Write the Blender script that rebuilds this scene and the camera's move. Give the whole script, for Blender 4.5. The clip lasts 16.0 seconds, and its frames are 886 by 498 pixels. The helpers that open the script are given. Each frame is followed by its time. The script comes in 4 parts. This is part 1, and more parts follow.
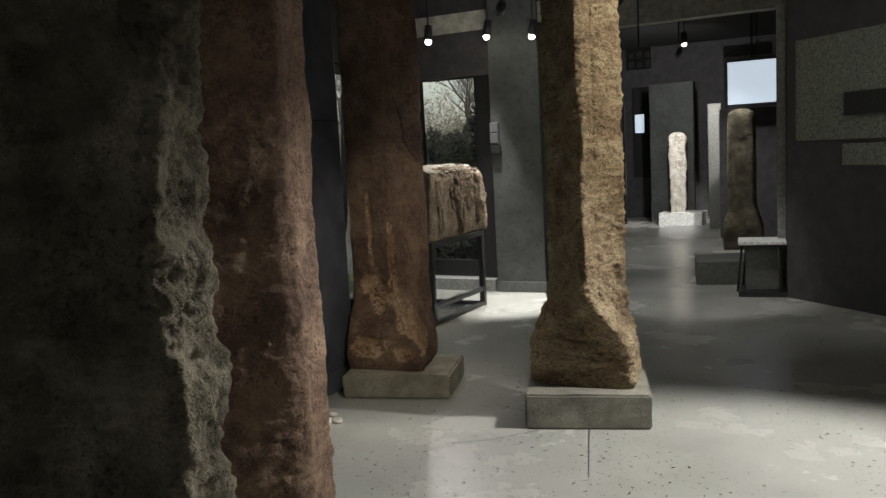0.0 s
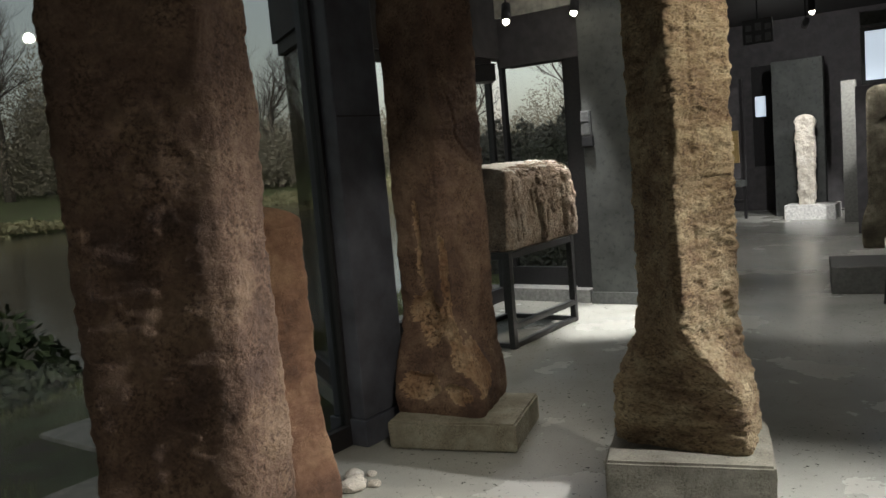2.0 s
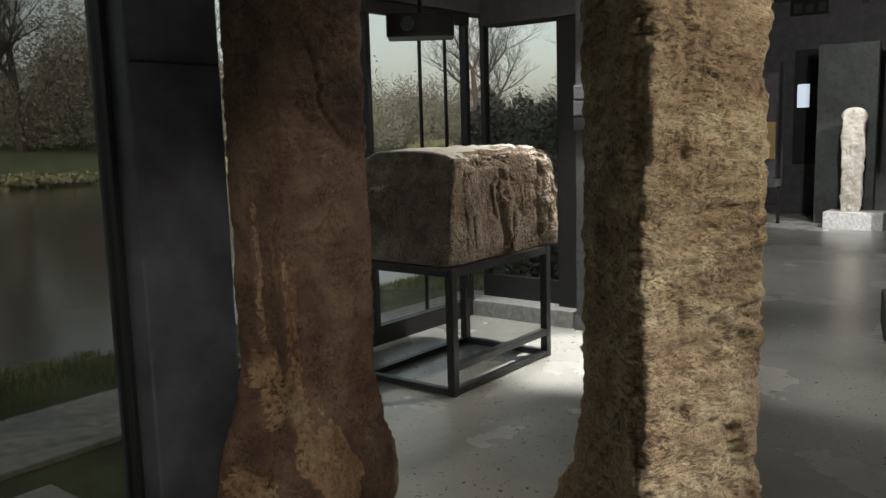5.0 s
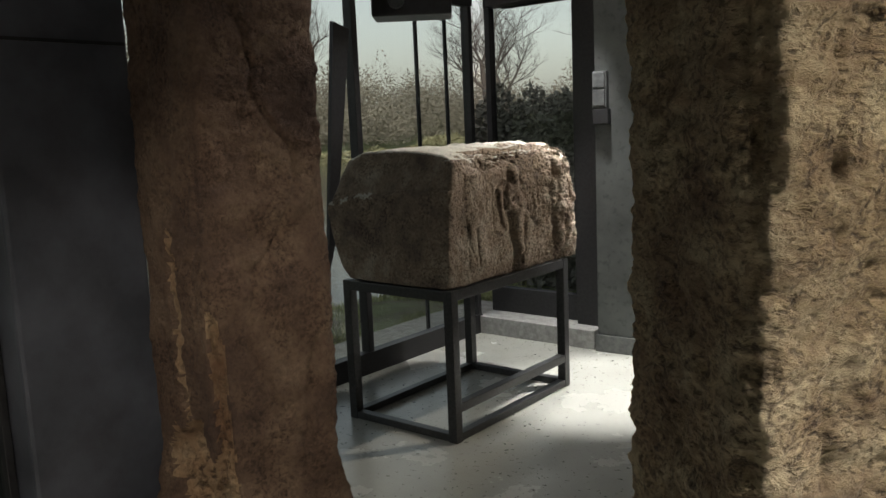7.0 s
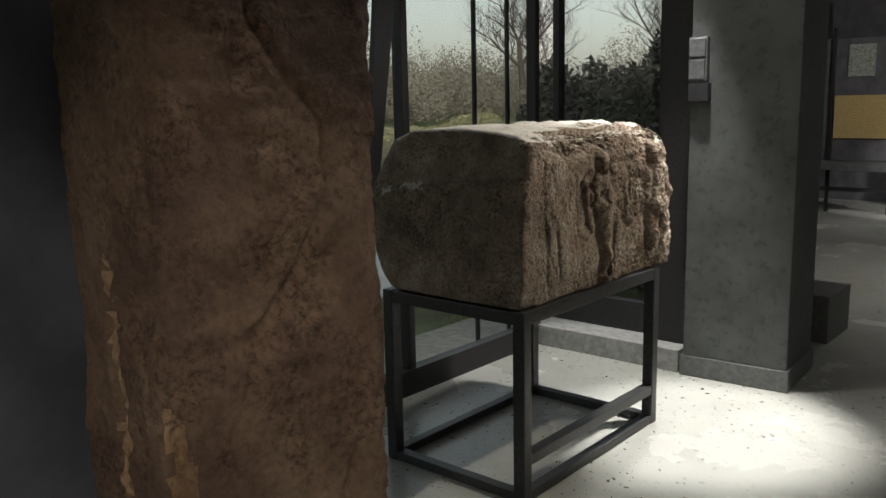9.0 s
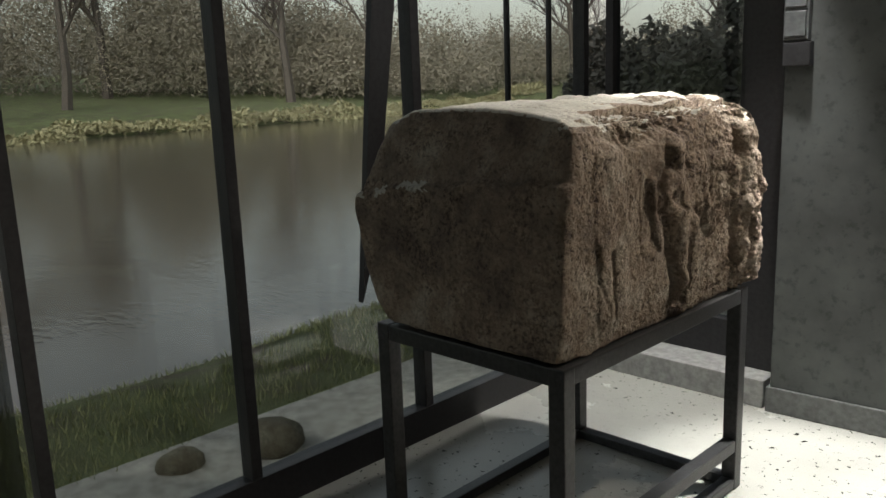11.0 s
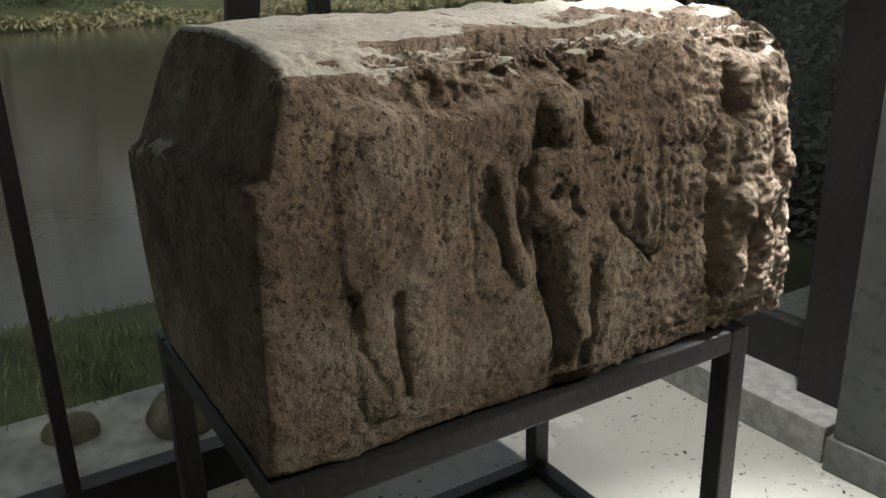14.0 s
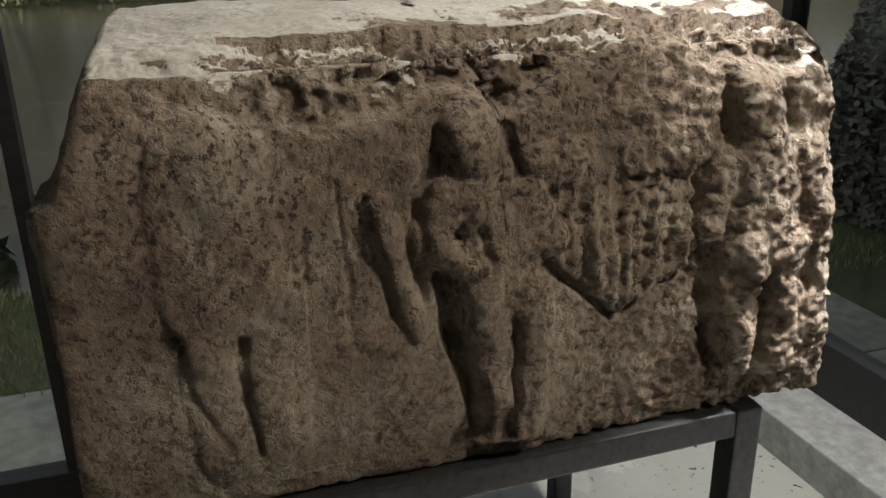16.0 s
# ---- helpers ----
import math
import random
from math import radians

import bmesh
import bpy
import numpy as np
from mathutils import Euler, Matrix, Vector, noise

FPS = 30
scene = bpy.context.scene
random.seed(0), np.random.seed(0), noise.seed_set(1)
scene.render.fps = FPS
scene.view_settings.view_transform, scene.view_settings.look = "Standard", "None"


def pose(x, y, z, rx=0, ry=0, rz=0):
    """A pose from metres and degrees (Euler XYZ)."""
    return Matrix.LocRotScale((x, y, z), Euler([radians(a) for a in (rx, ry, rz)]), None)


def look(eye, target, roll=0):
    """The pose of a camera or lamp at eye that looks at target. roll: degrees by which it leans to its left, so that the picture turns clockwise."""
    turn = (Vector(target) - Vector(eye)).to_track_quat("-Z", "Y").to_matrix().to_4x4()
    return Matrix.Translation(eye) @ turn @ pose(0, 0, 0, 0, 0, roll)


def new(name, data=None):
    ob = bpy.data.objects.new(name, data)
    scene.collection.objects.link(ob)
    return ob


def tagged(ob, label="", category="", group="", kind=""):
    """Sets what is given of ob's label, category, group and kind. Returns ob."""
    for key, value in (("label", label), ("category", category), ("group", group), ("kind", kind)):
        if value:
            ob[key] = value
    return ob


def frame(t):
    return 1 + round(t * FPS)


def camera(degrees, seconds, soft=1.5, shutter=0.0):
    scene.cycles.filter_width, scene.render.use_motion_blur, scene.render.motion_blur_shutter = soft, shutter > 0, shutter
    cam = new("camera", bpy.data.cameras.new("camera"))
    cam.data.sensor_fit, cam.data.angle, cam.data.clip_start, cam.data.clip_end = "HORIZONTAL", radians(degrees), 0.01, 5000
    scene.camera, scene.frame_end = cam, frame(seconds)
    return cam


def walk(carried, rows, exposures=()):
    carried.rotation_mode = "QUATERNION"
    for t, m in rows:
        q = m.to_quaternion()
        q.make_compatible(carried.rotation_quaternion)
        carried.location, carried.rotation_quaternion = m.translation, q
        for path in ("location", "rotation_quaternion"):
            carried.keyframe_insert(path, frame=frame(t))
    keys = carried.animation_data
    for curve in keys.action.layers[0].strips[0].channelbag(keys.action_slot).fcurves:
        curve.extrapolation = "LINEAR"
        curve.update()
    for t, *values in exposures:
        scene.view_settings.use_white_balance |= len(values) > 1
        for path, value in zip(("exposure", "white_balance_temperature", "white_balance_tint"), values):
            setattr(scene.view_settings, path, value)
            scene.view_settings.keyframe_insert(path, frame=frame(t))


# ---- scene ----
cam = camera(56.4, 16.0)
METRES, EYE, TILT, LEAN, TURN = 8.0, 1.66, 0.0, 0.0, 28.3
ROWS = [
    (0.0, 0.0, 0.0, 0.0, -0.35, -6.56, 3.02),
    (0.5, 0.01, 0.0352, -0.0012, 0.37, -6.21, 3.98),
    (1.0, 0.0128, 0.0761, 0.0021, 0.15, -6.78, 4.57),
    (1.5, 0.0235, 0.1127, 0.001, 4.34, -5.98, 5.48),
    (2.0, 0.0368, 0.1347, 0.0003, 7.37, -6.44, 4.87),
    (2.5, 0.0429, 0.1739, -0.0006, 11.69, -7.24, 5.33),
    (3.0, 0.0448, 0.2195, -0.0006, 8.12, -6.79, 4.2),
    (3.5, 0.0554, 0.2558, -0.0018, 8.57, -7.49, 4.32),
    (4.0, 0.0689, 0.2921, -0.0001, 9.03, -7.77, 2.9),
    (6.5, 0.0838, 0.4525, -0.0004, 9.64, -8.25, 1.24),
    (7.0, 0.0776, 0.4728, 0.0005, 10.21, -8.47, 2.4),
    (7.5, 0.0712, 0.5133, -0.0006, 14.4, -8.53, 1.95),
    (8.0, 0.06, 0.5366, -0.0014, 13.67, -8.79, 1.42),
    (10.5, 0.0162, 0.6812, -0.0031, 11.93, -11.94, 2.03),
    (11.0, 0.0234, 0.7099, -0.0029, 15.75, -11.73, 2.02),
    (11.5, 0.0414, 0.7402, -0.0004, 16.11, -11.15, 2.07),
    (12.0, 0.047, 0.7706, -0.0015, 17.1, -12.76, 2.59),
    (12.5, 0.0514, 0.7999, 0.0004, 16.78, -14.8, 2.4),
    (13.0, 0.0692, 0.8348, -0.0012, 19.72, -15.59, 2.01),
    (13.5, 0.0872, 0.8585, -0.0002, 28.5, -17.24, 1.44),
    (14.0, 0.0911, 0.8773, -0.0017, 29.84, -19.11, 1.46),
    (14.5, 0.0897, 0.8969, -0.0028, 29.3, -18.65, 0.02),
    (15.0, 0.0956, 0.9144, -0.0032, 33.65, -18.75, 0.36),
    (15.5, 0.1103, 0.9317, -0.0024, 40.68, -20.0, 0.58),
    (16.0, 0.1185, 0.9415, -0.0015, 43.33, -20.49, 0.95),
]
walk(cam, [(t, pose(0, 0, EYE, TILT, LEAN, TURN) @ pose(METRES * x, METRES * y, METRES * z, 90 + pitch, roll, yaw)) for t, x, y, z, yaw, pitch, roll in ROWS],
     [(0, -0.6), (11, -0.6), (13.5, -0.66), (14.5, -0.82), (16, -0.82)])

# ---- world, sun, lamps ----
world = bpy.data.worlds.new("sky")
scene.world = world
world.use_nodes = True
wn = world.node_tree
sky = wn.nodes.new("ShaderNodeTexSky")
sky.sky_type, sky.sun_disc = "NISHITA", False
sky.sun_elevation, sky.sun_rotation = radians(30), radians(150)
sky.air_density, sky.dust_density, sky.ozone_density = 1.5, 2.5, 1.0
haze = wn.nodes.new("ShaderNodeHueSaturation")
haze.inputs["Saturation"].default_value = 0.35
wn.links.new(sky.outputs[0], haze.inputs["Color"])
wn.links.new(haze.outputs[0], wn.nodes["Background"].inputs["Color"])
wn.nodes["Background"].inputs["Strength"].default_value = 0.2

sun = new("sun", bpy.data.lights.new("sun", "SUN"))
sun.data.energy, sun.data.angle, sun.data.color = 1.3, radians(20), (1.0, 0.96, 0.9)
sun.matrix_world = look((4.3, -7.5, 5.0), (0, 0, 0))


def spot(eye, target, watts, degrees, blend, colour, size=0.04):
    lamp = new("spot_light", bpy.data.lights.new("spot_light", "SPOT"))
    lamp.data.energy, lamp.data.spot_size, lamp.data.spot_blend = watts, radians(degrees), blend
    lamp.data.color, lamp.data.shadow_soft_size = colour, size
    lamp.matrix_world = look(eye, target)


WARM, NEUTRAL = (1.0, 0.92, 0.80), (1.0, 0.98, 0.96)
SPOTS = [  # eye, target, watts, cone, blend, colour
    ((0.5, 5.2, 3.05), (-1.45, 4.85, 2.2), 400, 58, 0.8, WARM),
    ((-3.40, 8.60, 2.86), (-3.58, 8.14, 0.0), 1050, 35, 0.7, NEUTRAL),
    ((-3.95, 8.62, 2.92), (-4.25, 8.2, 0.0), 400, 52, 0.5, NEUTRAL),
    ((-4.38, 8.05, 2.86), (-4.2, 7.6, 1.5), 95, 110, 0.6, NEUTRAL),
    # added wash to brighten the pale beam and lintel
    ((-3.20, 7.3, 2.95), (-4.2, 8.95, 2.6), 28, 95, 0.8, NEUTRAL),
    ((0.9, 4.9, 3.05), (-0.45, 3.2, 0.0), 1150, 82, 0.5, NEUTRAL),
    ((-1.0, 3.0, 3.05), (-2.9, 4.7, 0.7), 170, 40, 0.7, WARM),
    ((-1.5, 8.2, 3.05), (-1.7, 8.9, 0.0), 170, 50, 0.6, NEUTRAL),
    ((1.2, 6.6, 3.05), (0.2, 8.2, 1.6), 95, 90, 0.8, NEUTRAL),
    # added to lighten the brown stone's right flank
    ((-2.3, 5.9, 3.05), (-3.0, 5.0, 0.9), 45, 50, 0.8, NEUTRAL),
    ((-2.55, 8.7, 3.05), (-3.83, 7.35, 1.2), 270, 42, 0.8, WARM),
    # added unseen: lifts the dark end wall of the hall
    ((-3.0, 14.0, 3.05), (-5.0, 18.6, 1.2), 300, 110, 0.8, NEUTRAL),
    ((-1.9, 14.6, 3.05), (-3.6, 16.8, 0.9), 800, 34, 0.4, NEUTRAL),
    # added unseen: broad fill over the hall floor
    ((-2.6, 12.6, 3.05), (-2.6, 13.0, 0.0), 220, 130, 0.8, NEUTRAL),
    # added unseen fill behind the start, for the dark lichened stone
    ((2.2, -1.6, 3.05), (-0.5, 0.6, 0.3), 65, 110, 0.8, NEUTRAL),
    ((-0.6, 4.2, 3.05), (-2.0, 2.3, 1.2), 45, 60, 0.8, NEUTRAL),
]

# ---- materials ----


def material(name):
    m = bpy.data.materials.new(name)
    m.use_nodes = True
    n = m.node_tree
    return m, n, n.nodes["Principled BSDF"]


def mapped(n, scale, kind, **values):
    """A texture in object-independent world coordinates."""
    geo = n.nodes.new("ShaderNodeNewGeometry")
    mp = n.nodes.new("ShaderNodeMapping")
    mp.inputs["Scale"].default_value = scale if isinstance(scale, tuple) else (scale,) * 3
    n.links.new(geo.outputs["Position"], mp.inputs["Vector"])
    tex = n.nodes.new(kind)
    n.links.new(mp.outputs[0], tex.inputs["Vector"])
    for key, value in values.items():
        tex.inputs[key].default_value = value
    return tex


def ramp(n, source, stops):
    r = n.nodes.new("ShaderNodeValToRGB")
    els = r.color_ramp.elements
    while len(els) < len(stops):
        els.new(0.5)
    for el, (at, colour) in zip(els, stops):
        el.position, el.color = at, (*colour, 1)
    n.links.new(source, r.inputs[0])
    return r


def mixed(n, a, b, factor, mode="MIX"):
    mx = n.nodes.new("ShaderNodeMix")
    mx.data_type, mx.blend_type = "RGBA", mode
    if isinstance(factor, float):
        mx.inputs[0].default_value = factor
    else:
        n.links.new(factor, mx.inputs[0])
    for k, v in ((6, a), (7, b)):
        if isinstance(v, tuple):
            mx.inputs[k].default_value = (*v, 1)
        else:
            n.links.new(v, mx.inputs[k])
    return mx.outputs[2]


def bumped(n, bsdf, height, strength, distance):
    b = n.nodes.new("ShaderNodeBump")
    b.inputs["Strength"].default_value, b.inputs["Distance"].default_value = strength, distance
    n.links.new(height, b.inputs["Height"])
    n.links.new(b.outputs[0], bsdf.inputs["Normal"])


def stone(name, dark, mid, pale, grain=38.0, relief=0.012, pits=0.35, stretch=1.0, hackle=0.16, flecks=0.0, fleck_scale=16.0, even=0.08):
    """Weathered sandstone: broad stains, hackly grain (the smaller hackle, the harsher), clustered dark pits."""
    m, n, b = material(name)
    stain = mapped(n, (0.8, 0.8, 0.8 * stretch), "ShaderNodeTexNoise", Detail=8.0, Roughness=0.66)
    colour = ramp(n, stain.outputs[0], [(0.36, dark), (0.5, mid), (0.64, pale)])
    fine = mapped(n, (grain, grain, grain * stretch), "ShaderNodeTexNoise", Detail=6.0, Roughness=0.72, Distortion=0.4)
    shade = ramp(n, fine.outputs[0], [(0.48 - hackle, (0.36, 0.33, 0.32)), (0.5, (0.92, 0.9, 0.88)), (0.5 + hackle, (1.22, 1.2, 1.16))])
    where = mapped(n, (2.4, 2.4, 1.8), "ShaderNodeTexNoise", Detail=4.0)
    amount = ramp(n, where.outputs[0], [(0.44, (0.35, 0.35, 0.35)), (0.6, (1, 1, 1))])
    col = mixed(n, colour.outputs[0], mixed(n, colour.outputs[0], shade.outputs[0], 1.0, "MULTIPLY"), amount.outputs[0])
    pit = mapped(n, (grain * 0.5, grain * 0.5, grain * 0.6 * stretch), "ShaderNodeTexVoronoi", Randomness=1.0)
    hole = ramp(n, pit.outputs["Distance"], [(0.10, (0.3, 0.27, 0.26)), (0.3, (1, 1, 1))])
    spread = ramp(n, where.outputs[0], [(0.5, (0, 0, 0)), (0.62, (pits, pits, pits))])
    col = mixed(n, col, mixed(n, col, hole.outputs[0], 1.0, "MULTIPLY"), spread.outputs[0])
    fleck = mapped(n, (fleck_scale, fleck_scale, fleck_scale * stretch), "ShaderNodeTexNoise", Detail=4.0, Roughness=0.6)
    bite = ramp(n, fleck.outputs[0], [(0.38, (0.25, 0.23, 0.22)), (0.46, (1, 1, 1))])
    field = mapped(n, (0.8, 0.8, 0.6), "ShaderNodeTexNoise", Detail=5.0, Roughness=0.6)
    spots = ramp(n, field.outputs[0], [(0.47, (flecks * even,) * 3), (0.62, (flecks,) * 3)])
    col = mixed(n, col, mixed(n, col, bite.outputs[0], 1.0, "MULTIPLY"), spots.outputs[0])
    n.links.new(col, b.inputs["Base Color"])
    b.inputs["Roughness"].default_value = 0.88
    height = mixed(n, mixed(n, fine.outputs[0], hole.outputs[0], 0.3), bite.outputs[0], 0.35 * flecks)
    bumped(n, b, height, 0.9, relief)
    return m


def plain(name, colour, rough=0.6, metal=0.0, scale=6.0, spread=0.25, relief=0.002, speck=None):
    """Paint, metal or render with faint clouding and grain."""
    m, n, b = material(name)
    cloud = mapped(n, scale, "ShaderNodeTexNoise", Detail=5.0, Roughness=0.6)
    lo, hi = tuple(c * (1 - spread) for c in colour), tuple(min(1, c * (1 + spread)) for c in colour)
    col = ramp(n, cloud.outputs[0], [(0.35, lo), (0.65, hi)]).outputs[0]
    fine = mapped(n, min(14.0, scale * 5), "ShaderNodeTexNoise", Detail=5.0, Roughness=0.7)
    if speck:
        dots = ramp(n, fine.outputs[0], [(0.36, speck), (0.46, (1, 1, 1))])
        col = mixed(n, col, dots.outputs[0], 0.7, "MULTIPLY")
    n.links.new(col, b.inputs["Base Color"])
    wear = ramp(n, cloud.outputs[0], [(0.3, (rough * 0.8,) * 3), (0.7, (min(1, rough * 1.15),) * 3)])
    n.links.new(wear.outputs[0], b.inputs["Roughness"])
    b.inputs["Metallic"].default_value = metal
    bumped(n, b, fine.outputs[0], 0.4, relief)
    return m


def floor_stone(name):
    """Polished pale concrete with clouding, dark specks and dull worn patches."""
    m, n, b = material(name)
    cloud = mapped(n, 0.16, "ShaderNodeTexNoise", Detail=9.0, Roughness=0.6)
    col = ramp(n, cloud.outputs[0], [(0.3, (0.31, 0.31, 0.28)), (0.5, (0.40, 0.40, 0.36)), (0.7, (0.46, 0.46, 0.42))]).outputs[0]
    grit = mapped(n, 7.0, "ShaderNodeTexNoise", Detail=3.0, Roughness=0.6, Distortion=0.5)
    dots = ramp(n, grit.outputs[0], [(0.335, (0.07, 0.07, 0.065)), (0.36, (1, 1, 1))])
    patch = mapped(n, 0.14, "ShaderNodeTexNoise", Detail=3.0)
    where = ramp(n, patch.outputs[0], [(0.38, (0.05, 0.05, 0.05)), (0.5, (1, 1, 1))])
    col = mixed(n, col, mixed(n, col, dots.outputs[0], 0.95, "MULTIPLY"), where.outputs[0])
    fine = mapped(n, 90.0, "ShaderNodeTexNoise", Detail=3.0)
    col = mixed(n, col, ramp(n, fine.outputs[0], [(0.3, (0.75, 0.75, 0.74)), (0.6, (1.05, 1.05, 1.05))]).outputs[0], 0.6, "MULTIPLY")
    n.links.new(col, b.inputs["Base Color"])
    n.links.new(ramp(n, cloud.outputs[0], [(0.3, (0.14,) * 3), (0.7, (0.34,) * 3)]).outputs[0], b.inputs["Roughness"])
    bumped(n, b, fine.outputs[0], 0.15, 0.002)
    return m


def glass(name, tint=(0.9, 0.93, 0.92)):
    m, n, b = material(name)
    n.nodes.remove(b)
    clear, gloss, mix, edge, power, lift = (n.nodes.new("ShaderNode" + k) for k in ("BsdfTransparent", "BsdfGlossy", "MixShader", "LayerWeight", "Math", "Math"))
    clear.inputs[0].default_value = (*tint, 1)
    gloss.inputs["Roughness"].default_value = 0.01
    power.operation, lift.operation = "POWER", "MULTIPLY_ADD"
    power.inputs[1].default_value = 4.0
    lift.inputs[1].default_value, lift.inputs[2].default_value = 0.8, 0.03
    n.links.new(edge.outputs["Facing"], power.inputs[0])
    n.links.new(power.outputs[0], lift.inputs[0])
    n.links.new(lift.outputs[0], mix.inputs[0])
    n.links.new(clear.outputs[0], mix.inputs[1])
    n.links.new(gloss.outputs[0], mix.inputs[2])
    n.links.new(mix.outputs[0], n.nodes["Material Output"].inputs[0])
    return m


def glowing(name, colour, strength):
    m, n, b = material(name)
    b.inputs["Emission Color"].default_value = (*colour, 1)
    b.inputs["Emission Strength"].default_value = strength
    b.inputs["Base Color"].default_value = (*colour, 1)
    return m


def ground_cover(name):
    """Winter grass: mown green, moss and bare soil."""
    m, n, b = material(name)
    broad = mapped(n, 0.35, "ShaderNodeTexNoise", Detail=7.0, Roughness=0.65)
    col = ramp(n, broad.outputs[0], [(0.36, (0.21, 0.18, 0.12)), (0.48, (0.21, 0.23, 0.10)), (0.62, (0.27, 0.32, 0.14))]).outputs[0]
    fine = mapped(n, 30.0, "ShaderNodeTexNoise", Detail=4.0, Roughness=0.7)
    col = mixed(n, col, ramp(n, fine.outputs[0], [(0.35, (0.4, 0.4, 0.4)), (0.65, (1.25, 1.25, 1.2))]).outputs[0], 0.8, "MULTIPLY")
    n.links.new(col, b.inputs["Base Color"])
    b.inputs["Roughness"].default_value = 0.95
    bumped(n, b, fine.outputs[0], 1.0, 0.05)
    return m


def leaf_like(name, low, high):
    m, n, b = material(name)
    geo = n.nodes.new("ShaderNodeNewGeometry")
    n.links.new(ramp(n, geo.outputs["Random Per Island"], [(0.0, low), (1.0, high)]).outputs[0], b.inputs["Base Color"])
    b.inputs["Roughness"].default_value = 0.8
    return m


M_FLOOR = floor_stone("polished_concrete")
M_BROWN = stone("brown_sandstone", (0.11, 0.068, 0.05), (0.19, 0.12, 0.08), (0.29, 0.20, 0.135), grain=16.0, relief=0.012, pits=0.4, hackle=0.11, flecks=0.35, fleck_scale=11.0)
M_OCHRE = stone("ochre_sandstone", (0.20, 0.13, 0.075), (0.34, 0.255, 0.15), (0.48, 0.395, 0.25), grain=9.0, relief=0.035, pits=0.7, stretch=1.9, hackle=0.09, flecks=0.75, fleck_scale=11.0, even=0.6)
M_RED = stone("reddish_sandstone", (0.13, 0.07, 0.045), (0.23, 0.125, 0.075), (0.33, 0.20, 0.12), relief=0.012, pits=0.3, flecks=0.3)
M_BLOCK = stone("carved_sandstone", (0.15, 0.112, 0.086), (0.275, 0.212, 0.155), (0.41, 0.35, 0.275), grain=13.0, relief=0.018, pits=0.5, hackle=0.10, flecks=0.85, fleck_scale=14.0, even=0.15)
M_LICHEN = stone("lichened_sandstone", (0.09, 0.075, 0.05), (0.17, 0.15, 0.10), (0.32, 0.29, 0.215), grain=26.0, relief=0.02, pits=0.7, flecks=0.8, fleck_scale=10.0)
M_PLINTH = stone("plinth_stone", (0.25, 0.23, 0.17), (0.36, 0.34, 0.26), (0.46, 0.44, 0.35), grain=26.0, relief=0.004, pits=0.5, flecks=0.6)
# paler stone for the block's upward faces and the flakes on its end
M_PALE_FACES = stone("pale_face_stone", (0.42, 0.40, 0.34), (0.52, 0.50, 0.43), (0.60, 0.58, 0.52), grain=18.0, relief=0.004, pits=0.25)
M_SLAB = plain("grey_plinth", (0.11, 0.11, 0.10), 0.7, scale=5.0)
M_BASE = stone("grey_base_stone", (0.17, 0.16, 0.13), (0.24, 0.23, 0.19), (0.33, 0.32, 0.26), grain=20.0, relief=0.004, pits=0.3)
M_FRESH = stone("fresh_broken_sandstone", (0.28, 0.16, 0.09), (0.44, 0.29, 0.17), (0.55, 0.42, 0.27), grain=10.0, relief=0.03, pits=0.7, hackle=0.09, flecks=0.6, fleck_scale=10.0)
M_PALE = stone("pale_stone", (0.42, 0.39, 0.33), (0.56, 0.53, 0.46), (0.68, 0.66, 0.6), grain=24.0, relief=0.01, pits=0.4)
M_FRAME = plain("black_steel", (0.028, 0.027, 0.028), 0.5, 0.3, scale=9.0)
M_STAND = plain("painted_steel", (0.055, 0.055, 0.055), 0.42, 0.5, scale=12.0)
M_PILLAR = plain("dark_blue_grey_paint", (0.095, 0.10, 0.118), 0.38, scale=0.8, spread=0.3)
M_COLUMN = plain("grey_render", (0.085, 0.092, 0.088), 0.75, scale=0.7, speck=(0.55, 0.55, 0.55))
M_SKIRT = plain("skirting_paint", (0.12, 0.125, 0.12), 0.5)
M_WALL = plain("dark_wall_paint", (0.08, 0.076, 0.08), 0.8, scale=1.5)
M_PANEL = plain("mottled_panel", (0.22, 0.235, 0.20), 0.6, scale=9.0, spread=0.45)
M_CEIL = plain("dark_ceiling", (0.05, 0.048, 0.048), 0.9, scale=1.0)
M_BEAM = plain("pale_beam_paint", (0.55, 0.54, 0.46), 0.7, scale=2.0)
M_LEDGE = plain("light_ledge", (0.30, 0.30, 0.285), 0.7, scale=5.0)
M_WHITE = plain("white_paint", (0.72, 0.72, 0.7), 0.6)
M_DEVICE = plain("grey_plastic", (0.095, 0.10, 0.10), 0.4)
M_BLACK = plain("black_plastic", (0.025, 0.025, 0.027), 0.35)
M_GLASS = glass("window_glass")
M_TINTED = glass("tinted_glass", (0.6, 0.62, 0.61))
M_LAMP = glowing("lamp_face", (1.0, 0.9, 0.72), 40.0)
M_SCREEN = glowing("bright_screen", (0.70, 0.81, 0.93), 1.1)
M_GRASS = ground_cover("winter_grass")
M_PAVE = plain("pale_paving", (0.38, 0.36, 0.31), 0.85, scale=3.0)
M_BARK = plain("bark", (0.12, 0.10, 0.085), 0.9, scale=4.0, spread=0.4)
M_TWIG = plain("twig_bark", (0.10, 0.08, 0.07), 0.9, scale=4.0, spread=0.4)
M_BUSH = leaf_like("winter_undergrowth", (0.24, 0.21, 0.16), (0.34, 0.30, 0.23))
M_REED = leaf_like("dry_reeds", (0.24, 0.21, 0.11), (0.46, 0.43, 0.25))
M_HEDGE = leaf_like("hedge_leaves", (0.10, 0.10, 0.085), (0.16, 0.155, 0.13))
